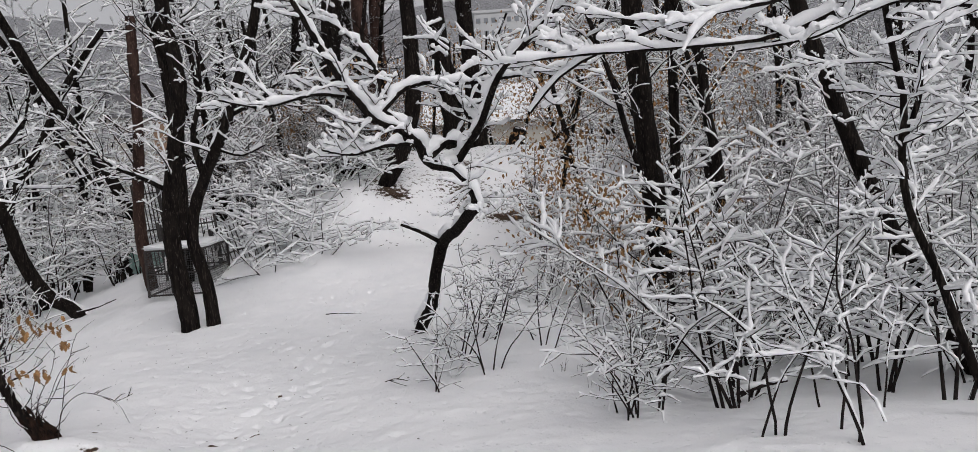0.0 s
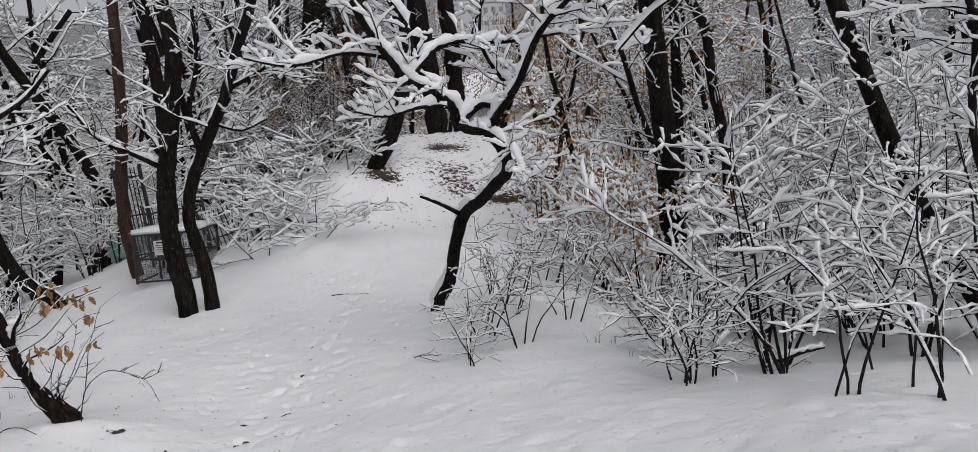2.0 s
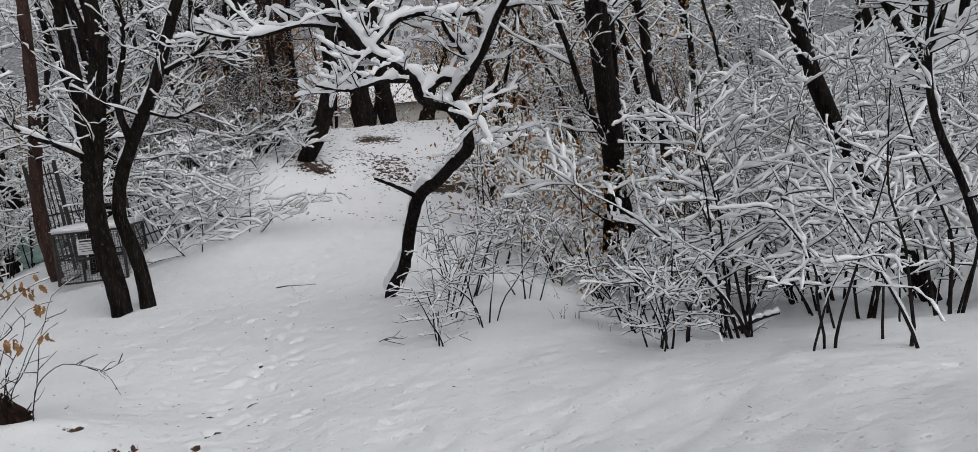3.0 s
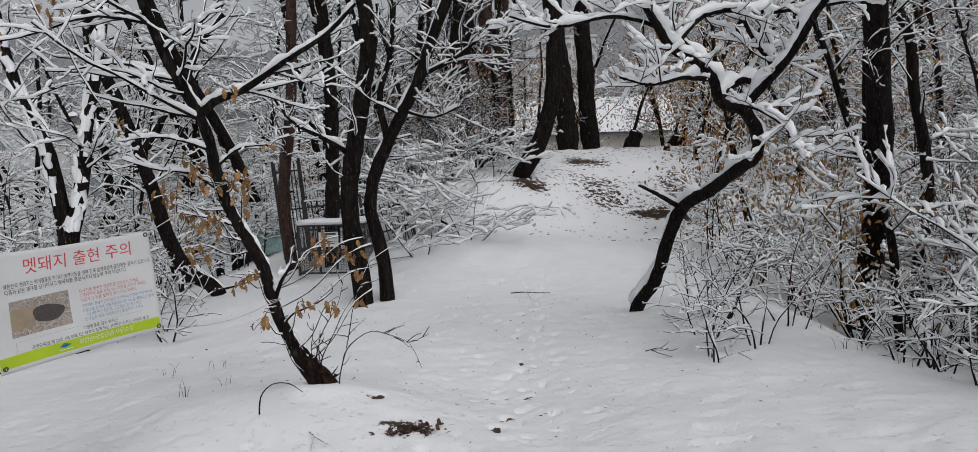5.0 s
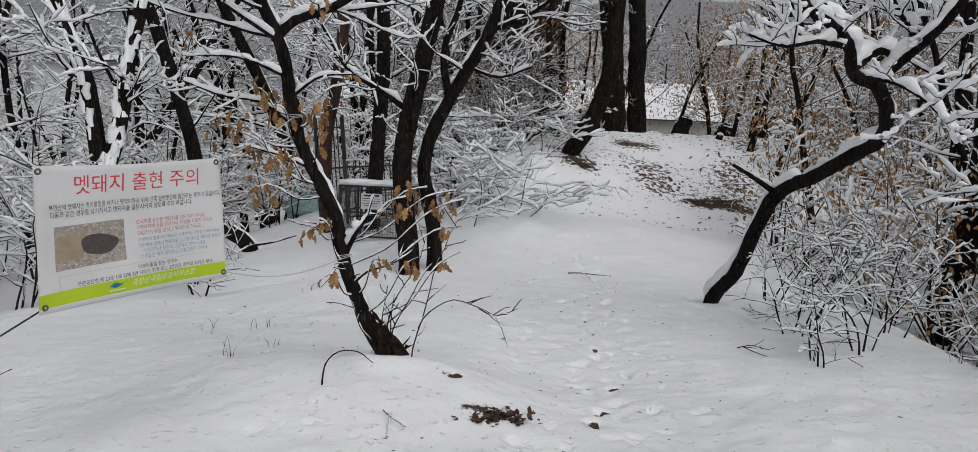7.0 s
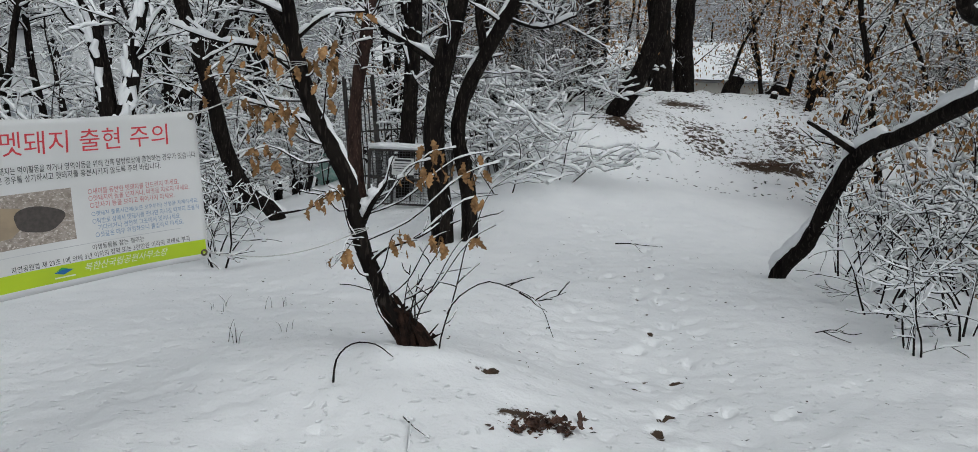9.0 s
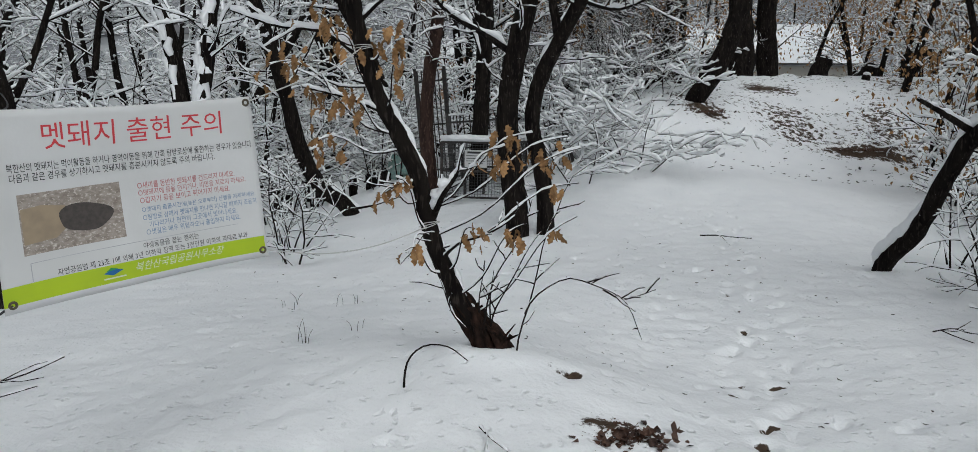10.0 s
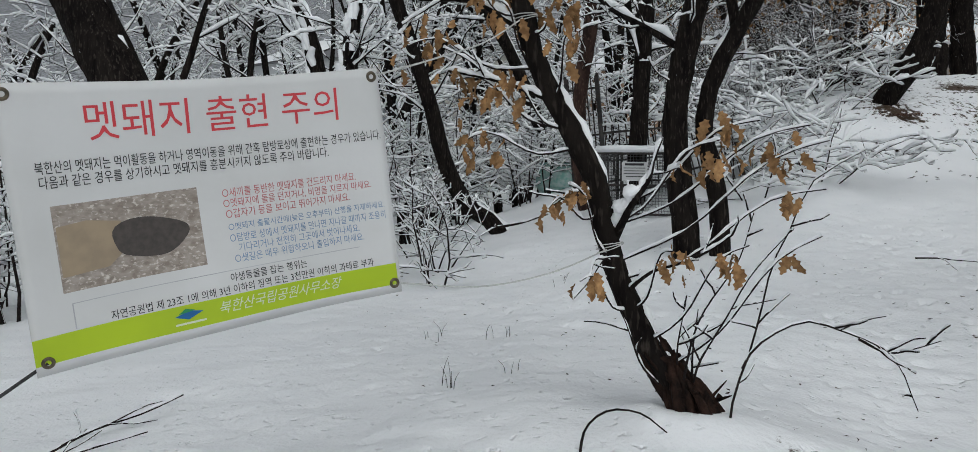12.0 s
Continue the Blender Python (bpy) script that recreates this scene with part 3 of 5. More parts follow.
    spots = [((-5.43, 8.6, -0.53), 3, 0.03), ((-5.99, 8.6, 0.38), 9, 0.08), ((-5.96, 8.6, 0.12), 8, 0.07), ((-5.58, 8.6, -0.18), 5, 0.05), ((-5.49, 8.6, -0.13), 4, 0.04), ((-5.09, 8.6, -0.40), 5, 0.05),
             ((-4.82, 8.65, -0.40), 4, 0.035), ((-4.96, 8.6, 0.06), 5, 0.06), ((-4.83, 8.6, 0.14), 6, 0.07), ((-4.60, 8.7, -0.15), 3, 0.04), ((-4.67, 8.7, 0.11), 3, 0.05), ((-4.6, 8.7, 0.03), 3, 0.04),
             ((-4.57, 8.75, -0.39), 2, 0.03), ((-6.22, 8.6, 0.57), 8, 0.09), ((-5.57, 8.6, 0.73), 8, 0.08), ((-5.86, 8.6, 0.72), 9, 0.10), ((-5.54, 8.6, 0.55), 5, 0.06), ((-5.8, 8.6, 0.34), 6, 0.06), ((-6.05, 8.65, 0.85), 6, 0.08)]
    spots += [(tuple(high[k]), 3, 0.06) for k in rng.integers(0, len(high), 16)]
    hang = Wood(6, 0.8)
    hang.fine = True
    for c, number, wide in spots:
        c = np.array(c)
        k = int(np.argmin([np.linalg.norm(q - c) for q in tp]))
        if c[2] < 0.9:
            k = max(3, k - int(rng.integers(1, 5)))
            hang.line([tp[k], tp[k] * 0.6 + c * 0.4 + np.array([0, 0, -0.04]), c + np.array([0, 0, 0.05]), c + (c - tp[k]) * 0.2], 0.006, 0.003, hang.limbs, 5, 10, 0.5)
        for _ in range(int(number * 1.9)):
            o = c + rng.normal(0, 1, 3) * np.array([wide, wide, wide * 0.7]) + np.array([0, 0, 0.03])
            leaf = part("leaf", shapes[rng.integers(4)], LEAF, root)
            leaf.matrix_basis = pose(*o, rng.normal(0, 18), rng.normal(0, 18), rng.uniform(0, 360)) @ Matrix.Scale(rng.uniform(0.45, 0.92), 4)
    for tubes in hang.limbs:
        part("twig", tubes.mesh("twig"), BARK_TWIG, root)
    tagged(part("twig_snow", hang.snow.mesh("twig_snow", 0.2), SNOW, root), kind="stuff")
    return root


def leaf_mesh(k):
    """A lobed, curled oak leaf hanging from its stalk."""
    rng = random.Random(k)
    bm = bmesh.new()
    rows = []
    n = 9
    for i in range(n):
        f = i / (n - 1)
        half = 0.026 * math.sin(math.pi * min(1, f * 0.9 + 0.08)) ** 0.7 * (1 + 0.3 * math.cos(i * 3.1)) + 0.001
        curl = 0.02 * math.sin(f * 3 + k) + rng.uniform(-0.004, 0.004)
        rows.append([bm.verts.new((s * half, curl + abs(s) * half * rng.uniform(0.2, 0.8), -0.015 - 0.115 * f)) for s in (-1, 0, 1)])
    for a, b in zip(rows, rows[1:]):
        for j in (0, 1):
            bm.faces.new((a[j], a[j + 1], b[j + 1], b[j]))
    return from_bm("leaf", bm, True)


def twin_tree():
    w = Wood(9, 1.0)
    a = [(-5.92, 15.2, -1.6), (-5.92, 15.2, -1.35), (-5.95, 15.2, -1.0), (-6.05, 15.2, -0.3), (-6.10, 15.2, 0.29), (-6.01, 15.1, 1.08), (-5.84, 15.1, 1.85), (-5.71, 15.0, 2.51), (-5.63, 15.0, 2.89), (-5.75, 15.0, 4.2), (-5.9, 15.0, 6.0)]
    b = [(-5.54, 15.3, -1.4), (-5.54, 15.3, -1.11), (-5.64, 15.3, -0.29), (-5.76, 15.3, 0.21), (-5.68, 15.3, 0.81), (-5.44, 15.2, 1.30), (-5.11, 15.1, 1.88), (-4.79, 15.0, 2.45), (-4.62, 15.0, 2.92), (-4.2, 14.9, 3.9), (-3.9, 14.8, 5.2)]
    for pts, r0, r1 in ((a, 0.175, 0.11), (b, 0.125, 0.075)):
        p, r = w.line(pts, r0, r1, w.trunk, 14, 40, 1.0, 0.05)
        w.spray(p, r, 9, 0.5, 1.5, 1, 0.1, (45, 80), 0.28, 0.16, 0.5, w.limbs, 0.22, 1.3)
    for pts, r0, n in (([(-6.02, 15.1, 1.2), (-6.4, 15.0, 1.45), (-6.9, 14.8, 1.75), (-7.3, 14.6, 2.4)], 0.05, 10),
                       ([(-5.80, 15.1, 3.1), (-5.98, 15.0, 3.91), (-6.08, 14.9, 4.54)], 0.07, 8),
                       ([(-5.4, 15.2, 1.4), (-5.5, 15.1, 2.1), (-5.25, 15.0, 2.9), (-5.2, 14.9, 3.8)], 0.07, 8),
                       ([(-4.79, 15.0, 2.45), (-4.2, 14.9, 2.7), (-3.6, 14.7, 3.1)], 0.045, 9),
                       ([(-5.1, 15.1, 1.9), (-4.6, 14.9, 1.75), (-4.1, 14.7, 1.9)], 0.03, 7)):
        p, r = w.line(pts, r0, r0 * 0.4, w.limbs, 8, 12, 1.3, 0.05)
        w.spray(p, r, n + 4, 0.5, 1.4, 2, 0.2)
    return w.build("forked_tree", "dark tree with two trunks from one foot, snow on its forks", "tree")


def leaning_tree():
    w = Wood(12, 1.0)
    pts = [(-9.7, 18.5, -1.8), (-9.77, 18.5, -1.5), (-10.33, 18.4, -1.07), (-10.70, 18.2, -0.26), (-10.85, 18.0, 0.66), (-11.05, 17.8, 1.56), (-11.31, 17.6, 2.55), (-11.51, 17.4, 3.27), (-11.62, 17.2, 4.33), (-11.7, 17, 6)]
    p, r = w.line(pts, 0.165, 0.10, w.trunk, 12, 30, 0.9, 0.05)
    w.spray(p, r, 14, 0.8, 2.0, 2, 0.25, begin=0.3, tube=w.limbs, radius=0.3)
    return w.build("leaning_tree", "black tree leaning over the slope, snow along its back", "tree")


def vee_tree():
    w = Wood(13, 1.5)
    z0 = ground_at(-10.3, 14)
    w.line([(-10.3, 14, z0 - 0.2), (-10.34, 14, -0.4), (-10.34, 14, 0.05)], 0.17, 0.15, w.trunk, 12, 10, 1.0, 0.05)
    p1, r1 = w.line([(-10.36, 14, -0.1), (-10.49, 14, 0.82), (-10.63, 14, 1.45), (-10.87, 14, 1.99), (-11.07, 14, 2.52), (-11.4, 14, 4.0)], 0.125, 0.08, w.trunk, 12, 22, 1.6, 0.05)
    p2, r2 = w.line([(-10.32, 14, -0.1), (-10.11, 14, 0.66), (-10.02, 14, 1.21), (-9.93, 14, 1.84), (-9.75, 14, 2.56), (-9.5, 14, 4.0)], 0.12, 0.08, w.trunk, 12, 22, 2.0, 0.05)
    rng = np.random.default_rng(4)
    for p, r, n in ((p1, r1, 26), (p2, r2, 60)):
        for _ in range(n):
            k = rng.integers(1, len(p) - 3)
            a = rng.uniform(-2.6, -0.4)
            o = p[k] + np.array([math.cos(a), math.sin(a), 0]) * r[k] * 0.85
            w.snow.add(np.stack([o, o + (p[k + 1] - p[k]) * 0.6 + rng.normal(0, 0.02, 3), o + (p[k + 1] - p[k]) * 1.2 + rng.normal(0, 0.02, 3)]), rng.uniform(0.025, 0.06, 3), 6, 0.9)
    for p, r in ((p1, r1), (p2, r2)):
        w.spray(p, r, 9, 0.6, 1.5, 2, 0.2, begin=0.15, tube=w.limbs, radius=0.3)
    return w.build("forked_tree", "dark tree forking low, one arm plastered white with snow", "tree")


def plain_tree(seed, pts, r0, r1, bark, label, shoots=10, load=0.8, name="tree", reach=(0.8, 1.9), begin=0.35):
    w = Wood(seed, load)
    p, r = w.line(pts, r0, r1, w.trunk, 12, 30, 0.5 * load, 0.05)
    if shoots:
        w.spray(p, r, shoots, *reach, 2, 0.2, begin=begin, tube=w.limbs, radius=0.3)
    return w.build(name, label, "tree", bark=bark)


zigzag_tree()
leafy_tree()
twin_tree()
leaning_tree()
vee_tree()
plain_tree(21, [(2.7, 15.9, -2.5), (2.7, 15.9, -2.18), (2.77, 15.7, -1.09), (2.72, 15.3, 0.06), (2.54, 14.7, 1.14), (2.42, 14.5, 2.14), (2.32, 14.3, 3.08), (2.2, 14.1, 5.5)], 0.22, 0.17, BARK,
           "stout dark trunk standing among snowy shrubs", 10)
plain_tree(22, [(-3.35, 23, 0.4), (-3.25, 23, 0.74), (-2.99, 23, 1.19), (-2.64, 23, 1.86), (-2.37, 23, 2.65), (-2.27, 23, 3.58), (-2.25, 23, 4.66), (-2.3, 23, 7)], 0.24, 0.19, BARK,
           "pine trunk with furrowed bark leaning from the crest", 3, 0.4, begin=0.6)
plain_tree(23, [(-1.5, 30, 1.0), (-1.55, 30, 1.66), (-1.63, 30, 3.02), (-1.77, 30, 4.48), (-1.95, 30, 6.12), (-2, 30, 9)], 0.40, 0.30, BARK, "straight dark pine trunk on the hilltop", 4, 0.4, begin=0.5)
plain_tree(24, [(-3.75, 27, 1.0), (-3.82, 27, 1.53), (-3.98, 27, 2.47), (-4.11, 27, 3.58), (-4.20, 27, 5.43), (-4.3, 27, 8)], 0.30, 0.2, BARK_RED, "reddish pine trunk on the hilltop", 3, 0.4, begin=0.5)
plain_tree(25, [(-3.9, 27.3, 1.0), (-3.82, 27.3, 1.9), (-3.88, 27.3, 2.84), (-3.74, 27.2, 3.78), (-3.73, 27.2, 5.45), (-3.6, 27, 8)], 0.26, 0.2, BARK_RED, "reddish pine trunk beside its neighbour", 3, 0.4, begin=0.5)
plain_tree(26, [(-0.6, 31, 1.2), (-0.66, 31, 1.74), (-0.79, 31, 3.15), (-0.83, 31, 4.66), (-0.93, 31, 6.36), (-1, 31, 9)], 0.34, 0.26, BARK, "dark trunk wound with brush on the hilltop", 12, 0.5, begin=0.15)
plain_tree(27, [(-4.97, 25, 0.6), (-4.97, 25, 1.39), (-4.97, 25, 2.6), (-4.98, 25, 3.97), (-4.83, 25, 5.0), (-4.6, 25, 8)], 0.38, 0.28, BARK, "thick dark trunk above the brush", 8, 0.5, begin=0.2)


# trunk behind the banner, trees at the edge of the bank
plain_tree(31, [(-11.9, 12.5, -2.4), (-12.0, 12.5, -0.9), (-12.38, 12.5, 0.83), (-12.91, 12.5, 1.87), (-13.4, 12.5, 3.2), (-13.8, 12.5, 5)], 0.37, 0.32, BARK, "thick black trunk behind the banner", 5, 0.8, begin=0.4)
plain_tree(32, [(-8.3, 19.1, -1.2), (-8.45, 19.1, 0.2), (-8.35, 19.0, 1.25), (-8.17, 18.8, 1.92), (-8.08, 18.7, 2.48), (-7.9, 18.5, 5)], 0.14, 0.11, BARK_RED, "reddish trunk by the fence", 6, 0.9)
plain_tree(33, [(-7.3, 18.6, -1.2), (-7.24, 18.6, 0.53), (-7.2, 18.6, 1.5), (-7.15, 18.5, 2.36), (-7.3, 18.4, 5)], 0.17, 0.12, BARK, "dark trunk plastered with snow by the cage", 8, 2.2, begin=0.2)
plain_tree(34, [(3.7, 18, -2.4), (3.71, 18, -1.6), (3.72, 18, 0.77), (3.75, 18, 2.73), (3.75, 18, 4.0), (3.7, 18, 7)], 0.12, 0.09, BARK, "dark trunk deep in the thicket", 12, 1.2, begin=0.15)
plain_tree(35, [(4.05, 17, -2.2), (4.4, 17, 0.4), (4.15, 17, 2.2), (4.06, 17, 3.19), (3.73, 17, 3.9), (3.5, 17, 6)], 0.12, 0.09, BARK, "dark trunk deep in the thicket", 12, 1.2, begin=0.15)
plain_tree(36, [(7.0, 12.5, -2.6), (6.63, 12.5, -1.88), (6.13, 12.5, -1.0), (5.68, 12.5, -0.22), (4.82, 12.5, 1.92), (4.59, 12.5, 2.55), (4.2, 12.5, 3.8), (4.0, 12.5, 5.5)], 0.15, 0.11, BARK, "slanting dark trunk in the thicket, snow on its back", 16, 1.4, begin=0.2, reach=(0.8, 1.9))


def bank_tree():
    """The tree at the bank whose laden limbs reach over the trail's start."""
    w = Wood(41, 1.35)
    w.fine = True
    stems = [([(4.75, 8.3, -1.5), (4.45, 8.3, -1.2), (4.2, 8.3, -0.62), (3.93, 8.3, 0.14), (3.68, 8.3, 0.75), (3.63, 8.3, 1.21), (3.61, 8.2, 1.73), (3.5, 8.1, 2.02), (3.31, 7.9, 2.54), (3.1, 7.5, 3.2)], 0.05),
             ([(3.62, 8.3, 1.3), (3.75, 8.2, 1.75), (3.72, 8.1, 2.2), (3.9, 8.0, 3.0)], 0.03)]
    for pts, r0 in stems:
        p, r = w.line(pts, r0, r0 * 0.5, w.trunk, 10, 26, 1.3, 0.05)
        w.spray(p, r, 12, 0.5, 1.3, 2, 0.12, begin=0.2, plane=0.6, tube=w.limbs, radius=0.3)
    for pts, r0 in (([(2.9, 7.4, 2.9), (2.54, 6.5, 2.45), (1.9, 6.5, 2.18), (1.25, 6.5, 2.14), (0.61, 6.6, 2.15), (0.08, 6.7, 2.14)], 0.028),
                    ([(2.5, 7.5, 2.8), (1.86, 6.5, 2.41), (1.26, 6.5, 2.33), (0.84, 6.6, 2.22), (0.40, 6.8, 2.03), (0.17, 7.0, 1.79)], 0.024),
                    ([(3.2, 7.2, 3.0), (2.96, 6.0, 2.21), (2.60, 6.2, 2.31), (2.07, 6.4, 2.13), (1.62, 6.6, 2.1)], 0.02)):
        p, r = w.line(pts, r0, 0.008, w.limbs, 7, 18, 1.9)
        w.spray(p, r, 9, 0.3, 0.8, 1, 0.05, plane=0.7, thick=1.5)
    return w.build("bank_tree", "slender tree on the bank with drooping snow-laden limbs", "tree")


bank_tree()


# ---- shrubs, brush and the woods behind: a few built, then copied ----
def shrub(seed, height, stems, load, label, deep=1, count=8, reach=(0.7, 1.6), plane=0.7, lean=0.6, thick=1.35, begin=0.22):
    w = Wood(seed, load)
    rng = w.rng
    for _ in range(stems):
        a = rng.uniform(0, 6.283)
        d = np.array([math.cos(a) * lean * rng.uniform(0.2, 1), math.sin(a) * lean * rng.uniform(0.2, 1), 1.0])
        p = [np.array([rng.normal(0, 0.09), rng.normal(0, 0.09), -0.3])]
        for _ in range(6):
            p.append(p[-1] + d / np.linalg.norm(d) * (height + 0.3) / 6 * rng.uniform(0.8, 1.15))
            d = d + rng.normal(0, 0.14, 3)
        q, r = w.line(p, 0.007 + 0.006 * height, 0.004, w.limbs, 6, 12, load * 0.8)
        w.spray(q, r, count, reach[0], reach[1], deep, 0.1, (40, 85), begin, 0.16, plane, None, 0.5, thick)
    return w.build("shrub", label, "shrub", group="snowy shrubs of the thicket", bark=BARK_TWIG, limb="stem")


def woods_tree(seed, height, r0, shoots, load, bark, label, begin=0.18, reach=(1.0, 2.6)):
    w = Wood(seed, load)
    rng = w.rng
    p = [np.array([0, 0, -0.5])]
    d = np.array([rng.normal(0, 0.12), rng.normal(0, 0.12), 1.0])
    for _ in range(8):
        p.append(p[-1] + d / np.linalg.norm(d) * height / 8)
        d = d + rng.normal(0, 0.09, 3) * np.array([1, 1, 0])
    q, r = w.line(p, r0, r0 * 0.45, w.trunk, 10, 24, 0.6, 0.05)
    w.spray(q, r, shoots, *reach, 2, 0.15, (45, 80), begin, 0.15, 0.4, w.limbs, 0.28, 1.6)
    return w.build("tree", label, "tree", group="trees of the wood", bark=bark)


def leaves_mass(seed, root, count, lo, hi, spread):
    """Withered leaves left hanging on a tree: too many to count."""
    rng = np.random.default_rng(seed)
    bm = bmesh.new()
    for _ in range(count):
        c = Vector((rng.normal(0, spread), rng.normal(0, spread), rng.uniform(lo, hi)))
        m = Matrix.Translation(c) @ Euler((rng.normal(0, 0.5), rng.normal(0, 0.5), rng.uniform(0, 6.28))).to_matrix().to_4x4()
        s = rng.uniform(0.03, 0.06)
        v = [bm.verts.new(m @ Vector(q)) for q in ((0, 0, 0), (s * 0.6, 0.01, -s), (0, s * 0.3, -2.4 * s), (-s * 0.6, 0.01, -s))]
        bm.faces.new(v)
    tagged(part("withered_leaves", from_bm("withered_leaves", bm), LEAF, root, "withered brown leaves still hanging"), kind="stuff")


def scatter(kinds, seed, count, xr, yr, gap, keep=None, size=(0.85, 1.2), lean=4):
    rng = random.Random(seed)
    placed = []
    tries = 0
    while len(placed) < count and tries < count * 40:
        tries += 1
        x, y = rng.uniform(*xr), rng.uniform(*yr)
        if keep and not keep(x, y):
            continue
        if any((x - a) ** 2 + (y - b) ** 2 < gap * gap for a, b in placed):
            continue
        placed.append((x, y))
        k = rng.choice(kinds)
        m = pose(x, y, ground_at(x, y), rng.uniform(-lean, lean), rng.uniform(-lean, lean), rng.uniform(0, 360))
        s = rng.uniform(*size)
        first = k.get("used")
        if first:
            ob = copy_thing(k, m)
        else:
            ob = k
            k["used"] = 1
            k.matrix_basis = m
        ob.scale = (s, s, s)


FULL = [shrub(50 + k, 2.7 + 0.3 * (k % 3), 4 + k % 2, 1.25, "leafless shrub heaped with fresh snow", 1, 8, (0.6, 1.5), 0.58, 0.45, 1.35, 0.24) for k in range(5)]
SLIM = [shrub(155 + k, 1.5 + 0.2 * k, 1 + k % 2, 1.0, "slim leafless sapling bowed by snow", 1, 7 - 3 * (k % 2), (0.45, 1.15), 0.5, 0.4, 1.15, 0.3) for k in range(4)]
SMALL = [shrub(60 + k, 1.15 + 0.2 * k, 4, 0.6, "thin leafless shrub dusted with snow", 1, 7, (0.3, 0.7), 0.4) for k in range(3)]
BRUSH = [shrub(70 + k, 1.5, 5, 1.4, "low spreading brush under snow", 1, 5, (0.8, 1.7), 0.8, 1.3, 1.5) for k in range(3)]
DARK = [shrub(75 + k, 2.4, 9, 0.25, "dense dark brush with little snow", 1, 13, (0.6, 1.3), 0.3, 0.6) for k in range(2)]
WOODS = [woods_tree(80 + k, 8.5 + k % 2, 0.075 + 0.018 * k, 13, 1.15, BARK, "snowy leafless tree of the wood") for k in range(5)]
OAKS = [woods_tree(90 + k, 6.0, 0.09, 12, 0.7, BARK, "leafless oak with some withered leaves", 0.12, (0.8, 1.9)) for k in range(2)]
for n, o in enumerate(OAKS):
    leaves_mass(95 + n, o, 500, 1.2, 5.0, 0.75)

GLOOM = [woods_tree(100 + k, 6.5, 0.12, 24, 0.12, BARK, "dark brushy tree with withered leaves and little snow", 0.08, (0.9, 2.0)) for k in range(2)]
for n, o in enumerate(GLOOM):
    leaves_mass(105 + n, o, 260, 0.8, 3.2, 0.8)
scatter(GLOOM, 29, 13, (-7.4, -3.4), (24.0, 34.0), 1.1)
scatter(OAKS, 30, 13, (-3.5, 8.0), (32.0, 43.0), 1.4)

# brown-leaved bushes at the stout trunk's foot
for n, (x, y) in enumerate(((2.2, 15.0), (1.35, 17.2), (3.6, 14.2), (1.7, 16.0), (0.9, 18.8))):
    bush = shrub(110 + n, 2.6, 5, 1.25, "bush with brown withered leaves and clumps of snow", 1, 8, (0.4, 0.9), 0.3, 0.5, 1.6)
    bush.name = "leafy_bush"
    leaves_mass(112 + n, bush, 330, 0.3, 2.8, 0.42)
    bush.location = (x, y, ground_at(x, y))

# thicket beyond the bank
scatter(FULL, 1, 36, (2.2, 12.0), (9.6, 21.0), 1.05, lambda x, y: x > 2.3 + max(0, y - 14) * 0.12)
scatter(SMALL, 2, 7, (0.9, 3.2), (9.6, 15.5), 0.9, lambda x, y: x > 1.4 - (y - 9) * 0.1)


def stand(kinds, places, size=(0.9, 1.15), seed=1):
    """Copies of a few kinds at known spots."""
    pick = random.Random(seed)
    for n, (x, y) in enumerate(places):
        k = kinds[n % len(kinds)]
        m = pose(x, y, ground_at(x, y), pick.uniform(-5, 5), pick.uniform(-5, 5), pick.uniform(0, 360))
        size_now = pick.uniform(*size)
        if k.get("used"):
            ob = copy_thing(k, m)
        else:
            ob = k
            k["used"] = 1
            k.matrix_basis = m
        ob.scale = (size_now, size_now, size_now)


stand(SLIM, ((1.96, 7.97), (2.28, 7.91), (2.86, 8.29), (2.94, 7.68), (3.7, 8.9), (1.62, 9.3), (3.1, 9.4)))
stand(SMALL, ((-0.98, 10.71), (-0.48, 11.32), (-0.63, 14.1), (-0.46, 12.91), (-0.81, 12.17), (0.94, 17.0), (1.08, 9.1), (1.14, 9.16), (0.35, 12.6), (0.5, 15.4)), (0.85, 1.25), 2)
scatter(WOODS, 3, 20, (2.5, 20.0), (13.0, 40.0), 2.0, lambda x, y: x > 2.5 + (y - 20) * 0.1)
scatter(OAKS, 4, 10, (1.0, 6.0), (19.0, 34.0), 1.3)
scatter(FULL, 5, 13, (2.0, 14.0), (21.0, 32.0), 1.2)
# slope by the fence and the cage
scatter(BRUSH, 6, 9, (-6.2, -3.6), (18.4, 23.5), 0.7, lambda x, y: x < -3.6 - (23 - y) * 0.22)
scatter(DARK, 7, 12, (-8.0, -4.4), (23.0, 30.0), 0.7)
scatter(FULL, 27, 8, (-13.0, -7.5), (21.0, 27.0), 1.1)
scatter(DARK, 17, 10, (2.6, 12.0), (13.5, 26.0), 1.0)
scatter(WOODS, 28, 9, (-17.0, -8.5), (22.0, 34.0), 1.8, None, (1.0, 1.35))
scatter(WOODS, 18, 16, (-32.0, -14.0), (11.0, 34.0), 2.2)
scatter(WOODS, 38, 12, (7.0, 24.0), (18.0, 44.0), 2.4)
scatter(FULL, 39, 12, (8.0, 20.0), (14.0, 30.0), 1.6)
